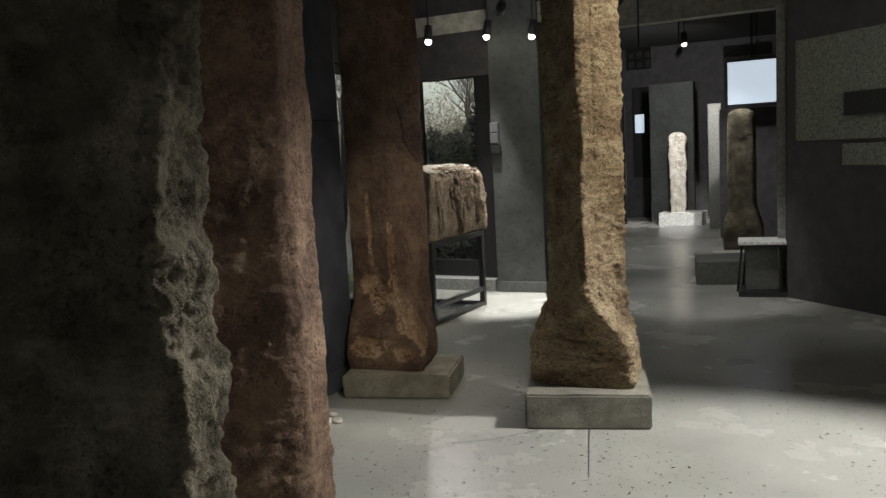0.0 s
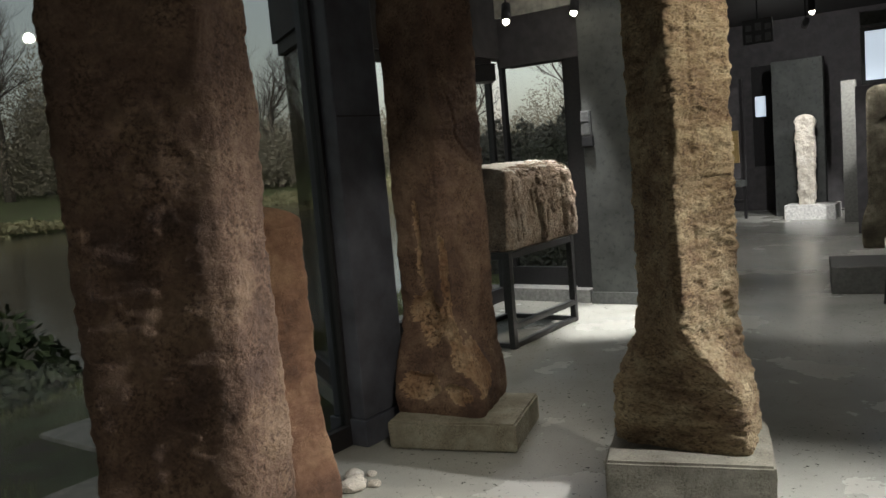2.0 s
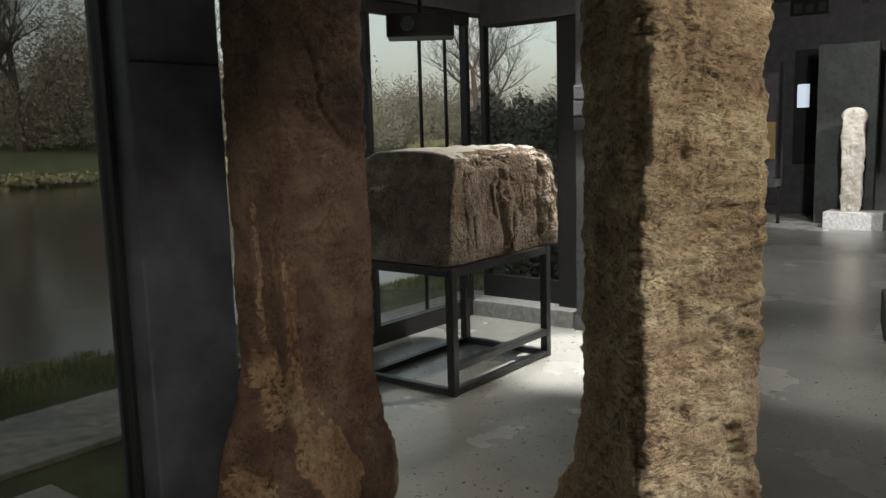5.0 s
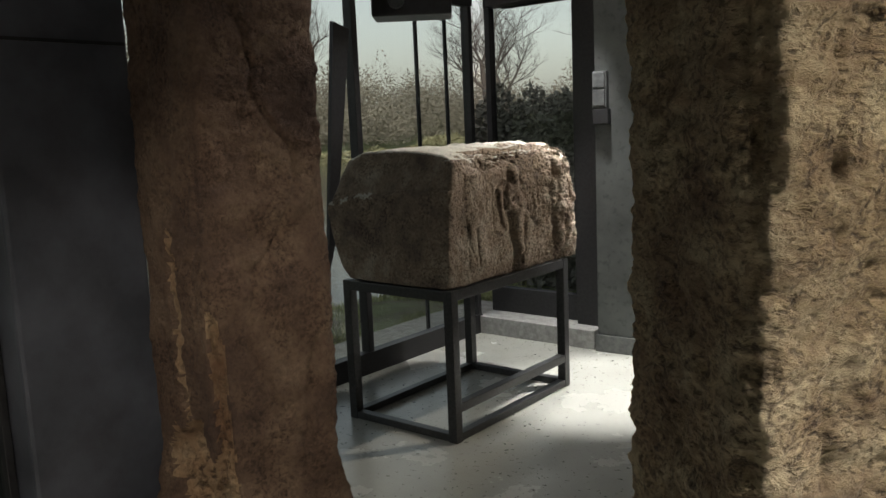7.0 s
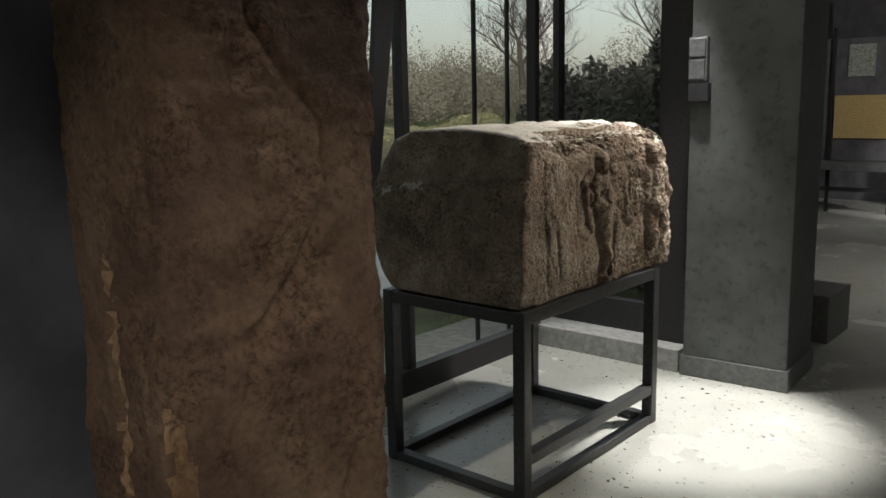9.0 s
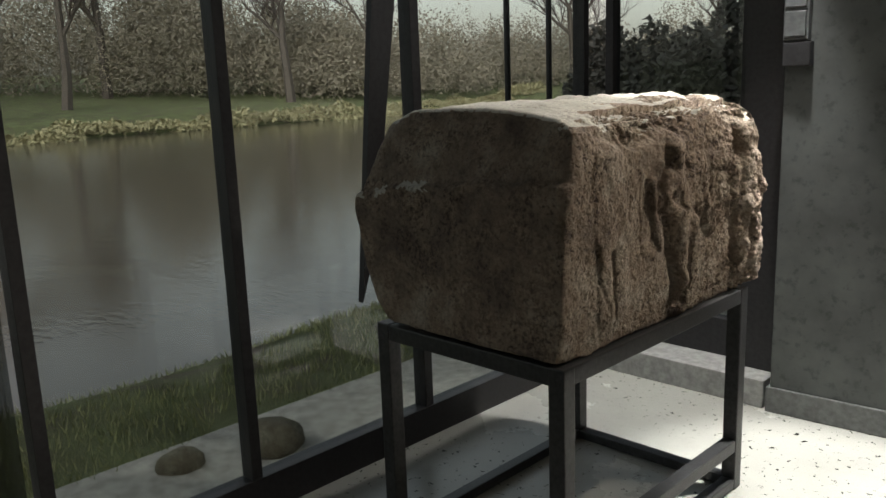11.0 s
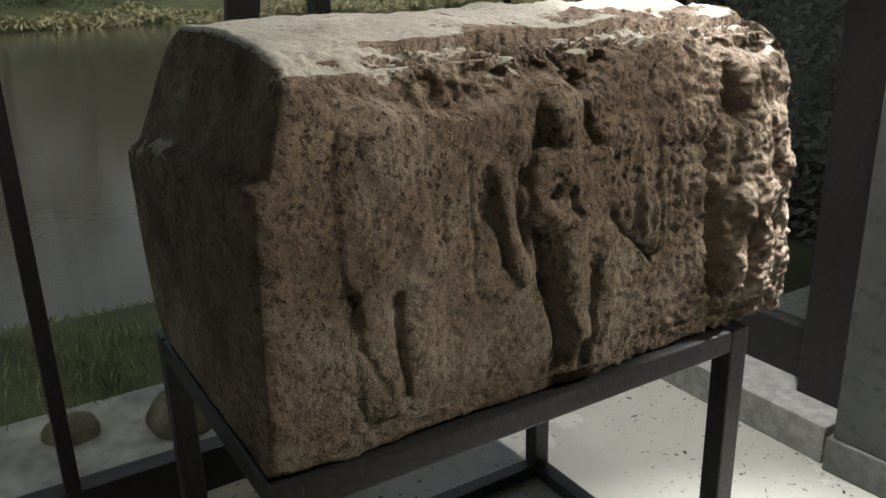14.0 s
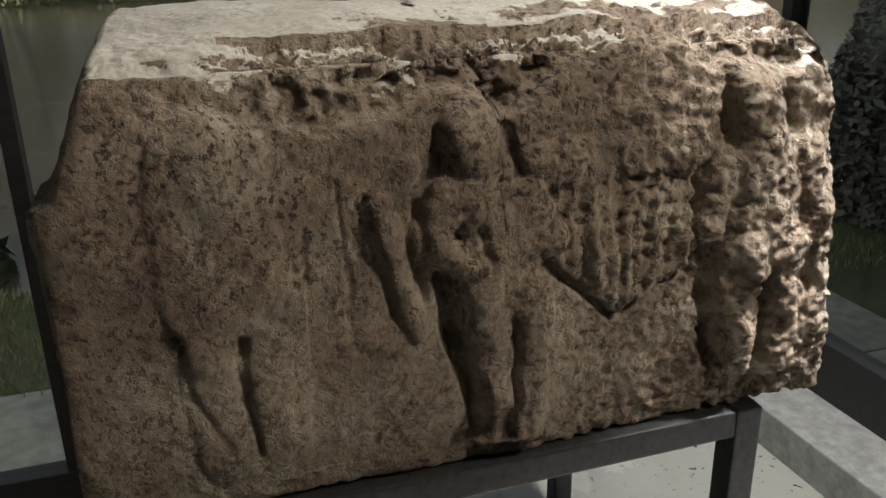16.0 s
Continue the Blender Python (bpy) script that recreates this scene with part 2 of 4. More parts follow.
M_EVERGREEN = leaf_like("evergreen_leaves", (0.03, 0.05, 0.022), (0.12, 0.16, 0.07))
M_BLADES = leaf_like("grass_blades", (0.15, 0.17, 0.06), (0.38, 0.40, 0.19))
M_OCHREPANEL = plain("ochre_board", (0.42, 0.30, 0.12), 0.7, scale=14.0, spread=0.5)

M_WATER, _n, _b = material("pond_water")
_b.inputs["Base Color"].default_value = (0.11, 0.095, 0.07, 1)
_b.inputs["Roughness"].default_value = 0.1
_b.inputs["IOR"].default_value = 1.33
_r = mapped(_n, (0.9, 2.2, 1.0), "ShaderNodeTexNoise", Detail=4.0)
bumped(_n, _b, _r.outputs[0], 0.2, 0.02)

# ---- mesh helpers ----


def box(bm, lo, hi, bevel=0.0, rz=0.0, about=None):
    """A box from corner to corner, turned by rz degrees about a point."""
    c = [(a + b) / 2 for a, b in zip(lo, hi)]
    made = bmesh.ops.create_cube(bm, size=1.0)["verts"]
    for v in made:
        v.co = Vector([c[i] + v.co[i] * (hi[i] - lo[i]) for i in range(3)])
    if bevel:
        edges = list({e for v in made for e in v.link_edges})
        out = bmesh.ops.bevel(bm, geom=edges, offset=bevel, segments=2, affect="EDGES", profile=0.6)
        made = list({v for f in out["faces"] for v in f.verts} | {v for v in made if v.is_valid})
    if rz:
        at = Vector(about or c)
        bmesh.ops.rotate(bm, verts=made, cent=at, matrix=Matrix.Rotation(radians(rz), 3, "Z"))
    return made


def tube(bm, a, b, r, sides=10, r2=None):
    a, b = Vector(a), Vector(b)
    made = bmesh.ops.create_cone(bm, cap_ends=True, segments=sides, radius1=r, radius2=r if r2 is None else r2, depth=(b - a).length)["verts"]
    m = Matrix.Translation((a + b) / 2) @ (b - a).to_track_quat("Z", "Y").to_matrix().to_4x4()
    bmesh.ops.transform(bm, matrix=m, verts=made)
    return made


def link(name, bm, mat, smooth=False):
    me = bpy.data.meshes.new(name)
    bm.normal_update()
    bm.to_mesh(me)
    bm.free()
    me.materials.append(mat)
    if smooth:
        me.polygons.foreach_set("use_smooth", [True] * len(me.polygons))
    return new(name, me)


def raw(name, verts, faces, mat, smooth=False):
    me = bpy.data.meshes.new(name)
    me.from_pydata(verts, [], faces)
    me.materials.append(mat)
    if smooth:
        me.polygons.foreach_set("use_smooth", [True] * len(me.polygons))
    return new(name, me)


def part(name, bm, mat, parent, label="", smooth=False):
    ob = link(name, bm, mat, smooth)
    ob.parent = parent
    return tagged(ob, label)


def boxed(name, lo, hi, mat, parent=None, label="", bevel=0.004, rz=0.0, about=None, category="", kind="", group=""):
    bm = bmesh.new()
    box(bm, lo, hi, bevel, rz, about)
    ob = link(name, bm, mat)
    if parent:
        ob.parent = parent
    return tagged(ob, label, category, group, kind)


def thing(name, label, category, group="", kind=""):
    return tagged(new(name), label, category, group, kind)


def fbm(p, scale, octaves=4):
    return noise.fractal(Vector(p) * scale, 1.0, 2.0, octaves)


# ---- the setting ----
GX = -5.15     # glass of the bay
FX = -3.62     # glass of the first room


def outline_slab(name, pts, z0, z1, mat, label, category):
    bm = bmesh.new()
    f = bm.faces.new([bm.verts.new((x, y, z0)) for x, y in pts])
    up = bmesh.ops.extrude_face_region(bm, geom=[f])["geom"]
    for v in up:
        if isinstance(v, bmesh.types.BMVert):
            v.co.z = z1
    bmesh.ops.recalc_face_normals(bm, faces=bm.faces)
    return tagged(link(name, bm, mat), label, category, "", "structure")


PLAN = [(FX - 0.1, -3.2), (6.2, -3.2), (6.2, 18.8), (-7.4, 18.8), (-4.3, 9.25), (GX - 0.1, 9.25), (GX - 0.1, 5.82), (FX - 0.1, 4.92)]
outline_slab("floor", PLAN, -0.3, 0.0, M_FLOOR, "pale polished concrete floor with dark specks", "floor")
# ceiling run 1 m past the glass, an unseen overhang blocking high sky light
SHADING_PLAN = [(x - 1.0 if x < -3 else x, y) for x, y in PLAN]
outline_slab("ceiling", SHADING_PLAN, 3.75, 3.95, M_CEIL, "dark painted flat ceiling with an added overhang that shades the glass", "ceiling")
boxed("wall_south", (FX, -3.15, 0), (6.0, -3.0, 3.75), M_WALL, None, "plain dark painted wall", 0.0, category="wall", kind="structure")
boxed("wall_east", (6.0, -3.0, 0), (6.15, 18.6, 3.75), M_WALL, None, "plain dark painted wall", 0.0, category="wall", kind="structure")
boxed("wall_north", (-7.3, 18.6, 0), (6.0, 18.75, 3.75), M_WALL, None, "plain dark end wall of the far hall", 0.0, category="wall", kind="structure")


def wall_between(name, a, b, z0, z1, thick, mat, label, kind="structure", category="wall", bevel=0.0):
    """An upright slab from a to b in plan, its thickness to the left of that line."""
    a, b = Vector(a), Vector(b)
    d = (b - a).normalized()
    s = Vector((-d.y, d.x)) * thick
    bm = bmesh.new()
    f = bm.faces.new([bm.verts.new((*p, z0)) for p in (a, b, b + s, a + s)])
    for v in bmesh.ops.extrude_face_region(bm, geom=[f])["geom"]:
        if isinstance(v, bmesh.types.BMVert):
            v.co.z = z1
    bmesh.ops.recalc_face_normals(bm, faces=bm.faces)
    if bevel:
        bmesh.ops.bevel(bm, geom=bm.edges[:], offset=bevel, segments=2, affect="EDGES")
    return tagged(link(name, bm, mat), label, category, "", kind)


wall_between("wall_hall", (-4.12, 9.3), (-7.1, 18.6), 0, 3.75, 0.15, M_WALL, "dark side wall of the far hall")
wall_between("wall_partition", (-0.88, 9.1), (6.0, 2.94), 0, 3.75, 0.18, M_WALL, "dark partition wall with a mottled display panel")

wall_between("floor_joint", (-1.31, 3.86), (-1.52, 4.52), 0.0, 0.0012, 0.006, M_BLACK, "thin dark joint in the concrete floor", category="joint")
wall_between("floor_crack", (-2.22, 4.04), (-2.00, 4.19), 0.0, 0.0012, 0.005, M_BLACK, "fine dark crack in the concrete floor", category="crack")
wall_between("floor_crack", (-2.00, 4.19), (-1.80, 4.43), 0.0, 0.0012, 0.005, M_BLACK, "fine dark crack in the concrete floor", category="crack")

# ---- glazing ----


def glazing(name, a, b, z0, z1, posts, label, rail=0.1, head=0.1, deep=0.08, pane=M_GLASS):
    """A glazed wall from a to b in plan: rail, head, upright posts and panes between them."""
    a, b = Vector(a), Vector(b)
    d = (b - a).normalized()
    length = (b - a).length
    rz = math.degrees(math.atan2(d.y, d.x))
    w = thing(name, label, "window", "", "structure")

    def bar(kind, s0, s1, za, zb, half, mat=M_FRAME, bevel=0.004):
        m = a + d * ((s0 + s1) / 2)
        l = (s1 - s0) / 2
        return boxed(kind, (m.x - l, m.y - half, za), (m.x + l, m.y + half, zb), mat, w, "", bevel, rz)

    bar("bottom_rail", 0, length, z0, z0 + rail, deep / 2)
    bar("head_rail", 0, length, z1 - head, z1, deep / 2)
    for s, wide in posts:
        bar("mullion", s - wide / 2, s + wide / 2, z0 + rail, z1 - head, deep / 2 - 0.003)
    edges = [0.0] + [s for s, _ in posts] + [length]
    for s0, s1 in zip(edges, edges[1:]):
        if s1 - s0 > 0.1:
            p = bar("pane", s0 + 0.01, s1 - 0.01, z0 + rail - 0.01, z1 - head + 0.01, 0.006, pane, 0.0)
            p.visible_shadow = False
    return w


glazing("window_1", (FX, -3.0), (FX, 4.58), 0, 3.4, [(0.04, 0.06), (2.6, 0.06), (7.565, 0.025)], "tall glazed wall with black steel frame", rail=0.12, pane=M_TINTED)
glazing("window_2", (GX, 5.90), (GX, 8.9), 0, 2.66, [(0.012, 0.045), (0.765, 0.045), (1.70, 0.05), (2.965, 0.045)], "glazed bay wall with slim black uprights", rail=0.15)
glazing("window_3", (GX, 9.13), (-4.3, 9.13), 0.14, 2.66, [(0.03, 0.05), (0.82, 0.06)], "window with dark frame above a pale ledge", rail=0.2)
# tinted pane added here to cut sky light on the block's near end
glazing("window_4", (GX - 0.01, 5.86), (FX - 0.14, 5.0), 0, 2.66, [(1.66, 0.05)], "slanting glazed return of the bay", rail=0.15, pane=M_TINTED)
boxed("lintel_west", (GX - 0.1, 5.9, 2.66), (GX + 0.1, 9.25, 3.75), M_WALL, None, "dark lintel over the bay glazing", 0.0, category="lintel", kind="structure")
wall_between("lintel_south", (FX - 0.14, 4.93), (GX - 0.08, 5.82), 2.66, 3.75, -0.15, M_WALL, "dark lintel over the slanting glazing", category="lintel")
boxed("lintel_north", (GX + 0.1, 8.98, 2.56), (-4.1, 9.25, 3.08), M_WALL, None, "dark lintel over the window", 0.0, category="lintel", kind="structure")
boxed("lintel_room", (FX - 0.1, -3.0, 3.4), (FX + 0.1, 4.56, 3.75), M_WALL, None, "dark lintel over the tall glazing", 0.0, category="lintel", kind="structure")
boxed("beam_north", (GX + 0.1, 8.94, 3.08), (-3.3, 9.25, 3.3), M_BEAM, None, "pale painted ceiling beam", 0.006, category="beam", kind="structure")
boxed("beam_hall", (-5.0, 11.9, 3.34), (6.0, 12.15, 3.75), M_BEAM, None, "pale painted beam across the far hall", 0.006, category="beam", kind="structure")
boxed("wall_above_beam", (GX + 0.1, 8.98, 3.3), (-3.4, 9.25, 3.75), M_WALL, None, "dark strip of wall above the beam", 0.0, category="wall", kind="structure")
boxed("window_ledge", (GX + 0.02, 8.86, 0), (-4.085, 9.2, 0.14), M_LEDGE, None, "pale rendered ledge under the window", 0.006, category="ledge", kind="structure")
boxed("frame_return", (-4.3, 9.0, 0.14), (-4.07, 9.22, 2.56), M_FRAME, None, "dark steel reveal beside the column", 0.004, category="reveal", kind="structure")

# ---- pillars ----
pillar = thing("pillar", "dark blue-grey painted pillar at the glazing corner", "pillar", kind="structure")
boxed("shaft", (FX - 0.11, 4.58, 0.16), (FX + 0.14, 4.98, 3.75), M_PILLAR, pillar, "", 0.012)
boxed("base", (FX - 0.13, 4.56, 0), (FX + 0.16, 5.0, 0.16), M_PILLAR, pillar, "", 0.008)
boxed("cover_joint", (FX + 0.13, 4.59, 1.93), (FX + 0.143, 4.97, 1.94), M_BLACK, pillar, "", 0.0)
column = thing("column", "grey rendered column with a darker skirting", "column", kind="structure")
boxed("shaft", (-4.07, 8.87, 0.12), (-3.47, 9.42, 3.75), M_COLUMN, column, "", 0.008, 4)
boxed("skirting", (-4.085, 8.855, 0), (-3.455, 9.435, 0.125), M_SKIRT, column, "", 0.006, 4)

switch = thing("wall_switch", "small grey double switch box on the column", "switch")
boxed("housing", (-4.055, 8.825, 1.74), (-3.945, 8.885, 1.99), M_DEVICE, switch, "", 0.006)
boxed("upper_cover", (-4.045, 8.812, 1.88), (-3.955, 8.826, 1.98), M_DEVICE, switch, "", 0.004)
boxed("lower_cover", (-4.045, 8.812, 1.755), (-3.955, 8.826, 1.865), M_DEVICE, switch, "", 0.004)
boxed("socket", (-4.05, 8.815, 1.63), (-3.93, 8.88, 1.735), M_BLACK, switch, "black socket", 0.006)

# ---- upright stones ----


def stela(name, label, low, high, z0, z1, zbend, mat, rough, lump=0.05, seed=0.0, crown=0.12, group="standing stones", fine=1.0, crag=0.0, gouges=(), cracks=(), fresh=None):
    """A weathered upright stone between two four-sided outlines, rough all round, with broken arrises and an uneven crown."""
    n, rows = int(24 * fine), int(max(60, (z1 - z0) * 70 * fine))
    verts, faces, broken = [], [], set()
    ring = 4 * n
    for j in range(rows + 1):
        t = j / rows
        z = z0 + (z1 - z0) * t
        k = min(1.0, max(0.0, (z - zbend[0]) / (zbend[1] - zbend[0])))
        k = k * k * (3 - 2 * k)
        quad = [Vector(a).lerp(Vector(b), k) for a, b in zip(low, high)]
        c = sum(quad, Vector((0, 0))) / 4
        close = 1.0
        left = (z1 - z) / crown
        if left < 1:
            close = max(0.02, math.sqrt(max(0.0, 1 - (1 - left) ** 2)))
        foot = 1.0 - 0.04 * max(0.0, 1 - (z - z0) / 0.05)
        for i in range(ring):
            side, f = divmod(i, n)
            f = f / n
            p = quad[side].lerp(quad[(side + 1) % 4], f)
            edge = min(f, 1 - f)
            q = Vector((p.x + seed, p.y, z))
            chip = max(0.0, 1 - edge / 0.13) ** 1.3
            p = c + (p - c) * (1 - (0.06 + 0.05 * crag * max(0.0, fbm(q, 7.0, 3) + 0.2)) * chip) * close * foot
            out = (p - c).normalized()
            d = fbm(q, 2.3, 3) * lump * (1 - 0.7 * chip) + fbm(q, 9.0, 4) * rough - abs(fbm(q, 22.0, 3)) * rough * 0.6
            if crag:
                bed = Vector((q.x * 14, q.y * 14, q.z * 34))
                d += crag * (0.010 * noise.fractal(bed, 0.8, 2.0, 4) - 0.012 * max(0.0, noise.noise(bed * 0.6) - 0.15))
            u = i / n
            for gu, gz, ru, rh, deep in gouges:
                e = math.hypot((u - gu) / ru, (z - gz) / rh) + 0.45 * fbm(q, 8.0, 3)
                if e < 1:
                    d -= deep * min(1.0, (1 - e) * 5) * (1 + 0.5 * fbm(q, 20.0, 3))
                    broken.add(j * ring + i)
            for cu, za, zb, sway, deep in cracks:
                if za < z < zb:
                    mid = cu + sway * fbm((0, cu * 9, z), 2.2, 4)
                    d -= deep * max(0.0, 1 - abs(u - mid) / 0.035)
            p += out * d * min(1.0, close * 2)
            verts.append((p.x, p.y, z))
    for j in range(rows):
        for i in range(ring):
            a, b = j * ring + i, j * ring + (i + 1) % ring
            faces.append((a, b, b + ring, a + ring))
    faces.append(tuple(reversed(range(ring))))
    faces.append(tuple(range(rows * ring, (rows + 1) * ring)))
    ob = raw(name, verts, faces, mat, True)
    if fresh:
        ob.data.materials.append(fresh)
        for poly in ob.data.polygons:
            if poly.vertices[0] in broken and len(poly.vertices) == 4:
                poly.material_index = 1
    return tagged(ob, label, "standing stone" if label else "", group if label else "")


def slab_at(name, label, front_left, front_right, depth, z1, mat, bevel=0.012):
    """A low plinth whose front edge runs between two points."""
    a, b = Vector(front_left), Vector(front_right)
    d = (b - a).normalized()
    s = Vector((-d.y, d.x))
    bm = bmesh.new()
    f = bm.faces.new([bm.verts.new((*p, 0)) for p in (a, b, b + s * depth, a + s * depth)])
    for v in bmesh.ops.extrude_face_region(bm, geom=[f])["geom"]:
        if isinstance(v, bmesh.types.BMVert):
            v.co.z = z1
    bmesh.ops.recalc_face_normals(bm, faces=bm.faces)
    bmesh.ops.bevel(bm, geom=bm.edges[:], offset=bevel, segments=2, affect="EDGES")
    bmesh.ops.subdivide_edges(bm, edges=bm.edges[:], cuts=3, use_grid_fill=True)
    for v in bm.verts:
        if 0.01 < v.co.z:
            v.co += Vector((fbm(v.co, 7), fbm(v.co + Vector((9, 0, 0)), 7), fbm(v.co + Vector((0, 9, 0)), 7) * 0.6)) * 0.006
    return tagged(link(name, bm, mat), label, "plinth", "plinths under the stones")


slab_at("plinth", "dark grey slab plinth under the ochre stone", (-1.88, 4.42), (-1.18, 4.65), 0.62, 0.21, M_BASE)
slab_at("plinth", "pale weathered stone plinth under the brown stone", (-3.33, 4.60), (-2.60, 4.82), 0.6, 0.165, M_PLINTH)
stela("standing_stone", "tall ochre sandstone pillar stone with broken edges and wide foot",
      [(-1.95, 4.70), (-1.29, 4.69), (-1.37, 5.10), (-2.03, 5.08)], [(-1.96, 5.06), (-1.55, 4.56), (-1.38, 4.96), (-1.78, 5.32)],
      0.205, 3.5, (0.40, 0.85), M_OCHRE, 0.009, 0.02, 3.1, fine=1.9, crag=1.3,
      gouges=[(1.75, 0.72, 0.25, 0.2, 0.03), (1.0, 1.0, 0.05, 0.2, 0.014), (1.0, 1.7, 0.05, 0.25, 0.014), (1.55, 1.45, 0.2, 0.05, 0.012), (1.7, 1.15, 0.15, 0.03, 0.012), (1.4, 1.75, 0.18, 0.03, 0.012)], cracks=[(1.32, 0.7, 2.6, 0.05, 0.008)])
stela("standing_stone", "tall dark brown sandstone pillar stone with chipped foot",
      [(-3.40, 4.74), (-2.80, 4.84), (-3.00, 5.42), (-3.50, 5.30)], [(-3.42, 4.92), (-3.02, 4.86), (-2.888, 5.185), (-3.30, 5.25)],
      0.16, 3.5, (0.25, 0.8), M_BROWN, 0.008, 0.02, 7.7, fine=1.9, crag=0.45,
      gouges=[(0.55, 0.72, 0.32, 0.17, 0.045), (0.30, 0.33, 0.24, 0.09, 0.04), (0.75, 0.30, 0.14, 0.06, 0.03), (0.52, 1.12, 0.07, 0.30, 0.016), (0.95, 0.62, 0.12, 0.34, 0.014), (1.1, 0.45, 0.35, 0.16, 0.012), (0.98, 0.85, 0.10, 0.4, 0.03)],
      cracks=[(1.45, 0.9, 2.3, 0.3, 0.012), (1.7, 0.5, 1.3, 0.25, 0.010), (0.85, 0.5, 1.9, 0.15, 0.008)], fresh=M_FRESH)
stela("standing_stone", "tall brown weathered standing stone in shade",
      [(-2.32, 2.18), (-1.98, 2.46), (-2.00, 2.70), (-2.42, 2.52)], [(-2.29, 2.21), (-1.98, 2.48), (-2.00, 2.68), (-2.40, 2.50)],
      0.0, 3.5, (0.1, 0.6), M_BROWN, 0.008, 0.015, 12.4, fine=1.6, crag=0.6)
stela("standing_stone", "low reddish standing stone with rounded top",
      [(-3.46, 3.36), (-3.03, 3.58), (-2.96, 3.84), (-3.50, 3.78)], [(-3.44, 3.34), (-3.07, 3.54), (-3.01, 3.80), (-3.48, 3.72)],
      0.0, 1.51, (0.1, 0.6), M_RED, 0.008, 0.02, 17.9, 0.10, fine=1.5, crag=0.5)
stela("standing_stone", "tall craggy lichened standing stone in shade",
      [(-2.05, 1.00), (-1.40, 1.22), (-1.42, 1.48), (-2.10, 1.46)], [(-2.05, 1.05), (-1.38, 1.28), (-1.42, 1.50), (-2.10, 1.48)],
      0.0, 3.5, (0.1, 0.6), M_LICHEN, 0.030, 0.03, 22.6, fine=1.6, crag=0.9)

# ---- the carved block ----
PROFILE = [(-3.855, 0.818), (-3.837, 0.95), (-3.835, 1.15), (-3.838, 1.40), (-3.862, 1.48), (-3.92, 1.518), (-4.10, 1.54), (-4.35, 1.545), (-4.54, 1.53),
           (-4.63, 1.485), (-4.69, 1.35), (-4.745, 1.225), (-4.70, 1.05), (-4.635, 0.90), (-4.575, 0.823), (-4.25, 0.818)]
CARVING = [  # y, z, y, z, radius, height: plain worn raised forms
    (7.11, 1.36, 7.12, 1.20, 0.09, 0.015), (7.085, 1.16, 7.105, 0.93, 0.05, 0.012), (7.19, 1.16, 7.18, 0.93, 0.05, 0.011), (7.11, 1.40, 7.11, 1.37, 0.04, 0.008),
    (7.385, 1.345, 7.345, 1.285, 0.024, 0.016), (7.345, 1.285, 7.365, 1.17, 0.024, 0.016), (7.365, 1.17, 7.395, 1.09, 0.022, 0.014),
    (7.48, 1.40, 7.485, 1.36, 0.044, 0.026), (7.51, 1.30, 7.53, 1.20, 0.062, 0.026), (7.45, 1.31, 7.412, 1.23, 0.032, 0.022), (7.412, 1.225, 7.47, 1.19, 0.030, 0.022),
    (7.575, 1.29, 7.615, 1.22, 0.032, 0.022), (7.615, 1.215, 7.555, 1.195, 0.028, 0.020),
    (7.505, 1.14, 7.535, 0.87, 0.040, 0.030), (7.582, 1.14, 7.578, 0.88, 0.038, 0.028), (7.53, 1.16, 7.56, 1.15, 0.055, 0.026),
    (7.98, 1.41, 7.985, 1.37, 0.048, 0.028), (8.0, 1.30, 8.01, 1.20, 0.078, 0.030), (7.965, 1.15, 7.985, 0.92, 0.040, 0.030), (8.055, 1.15, 8.065, 0.92, 0.042, 0.030),
    (8.09, 1.31, 8.125, 1.20, 0.034, 0.024), (8.125, 1.20, 8.09, 1.12, 0.030, 0.022), (7.92, 1.31, 7.90, 1.20, 0.030, 0.020), (8.01, 1.17, 8.02, 1.15, 0.070, 0.028),
    (7.60, 1.33, 7.86, 1.34, 0.040, 0.012),
]
HOLLOWS = [(7.448, 1.16, 7.458, 1.05, 0.026, 0.026), (7.458, 1.05, 7.505, 0.89, 0.022, 0.024), (7.548, 1.09, 7.548, 0.87, 0.009, 0.020), (7.90, 1.15, 7.94, 0.94, 0.020, 0.028),
           (8.02, 1.11, 8.025, 0.93, 0.011, 0.020), (7.135, 1.11, 7.14, 0.93, 0.010, 0.010), (7.045, 1.14, 7.06, 1.04, 0.010, 0.005), (7.06, 1.04, 7.10, 0.95, 0.010, 0.004),
           (7.235, 1.26, 7.232, 1.05, 0.006, 0.004), (7.285, 1.33, 7.295, 1.08, 0.006, 0.004), (7.325, 1.30, 7.355, 1.12, 0.008, 0.008), (7.40, 1.29, 7.405, 1.13, 0.009, 0.007),
           (7.437, 1.40, 7.445, 1.35, 0.012, 0.010), (7.54, 1.39, 7.56, 1.32, 0.014, 0.010), (7.605, 1.17, 7.735, 1.05, 0.010, 0.016), (7.735, 1.05, 7.86, 1.12, 0.010, 0.010),
           (7.93, 1.41, 7.925, 1.36, 0.014, 0.014), (8.045, 1.40, 8.06, 1.35, 0.016, 0.014), (8.11, 1.13, 8.14, 1.05, 0.018, 0.014), (7.868, 1.30, 7.872, 1.12, 0.012, 0.016),
           (7.255, 1.44, 7.275, 1.42, 0.026, 0.020), (7.49, 1.25, 7.50, 1.20, 0.010, 0.008)]


def near_line(y, z, a, b, c, d):
    vy, vz = c - a, d - b
    t = max(0.0, min(1.0, ((y - a) * vy + (z - b) * vz) / (vy * vy + vz * vz)))
    return math.hypot(y - a - t * vy, z - b - t * vz)


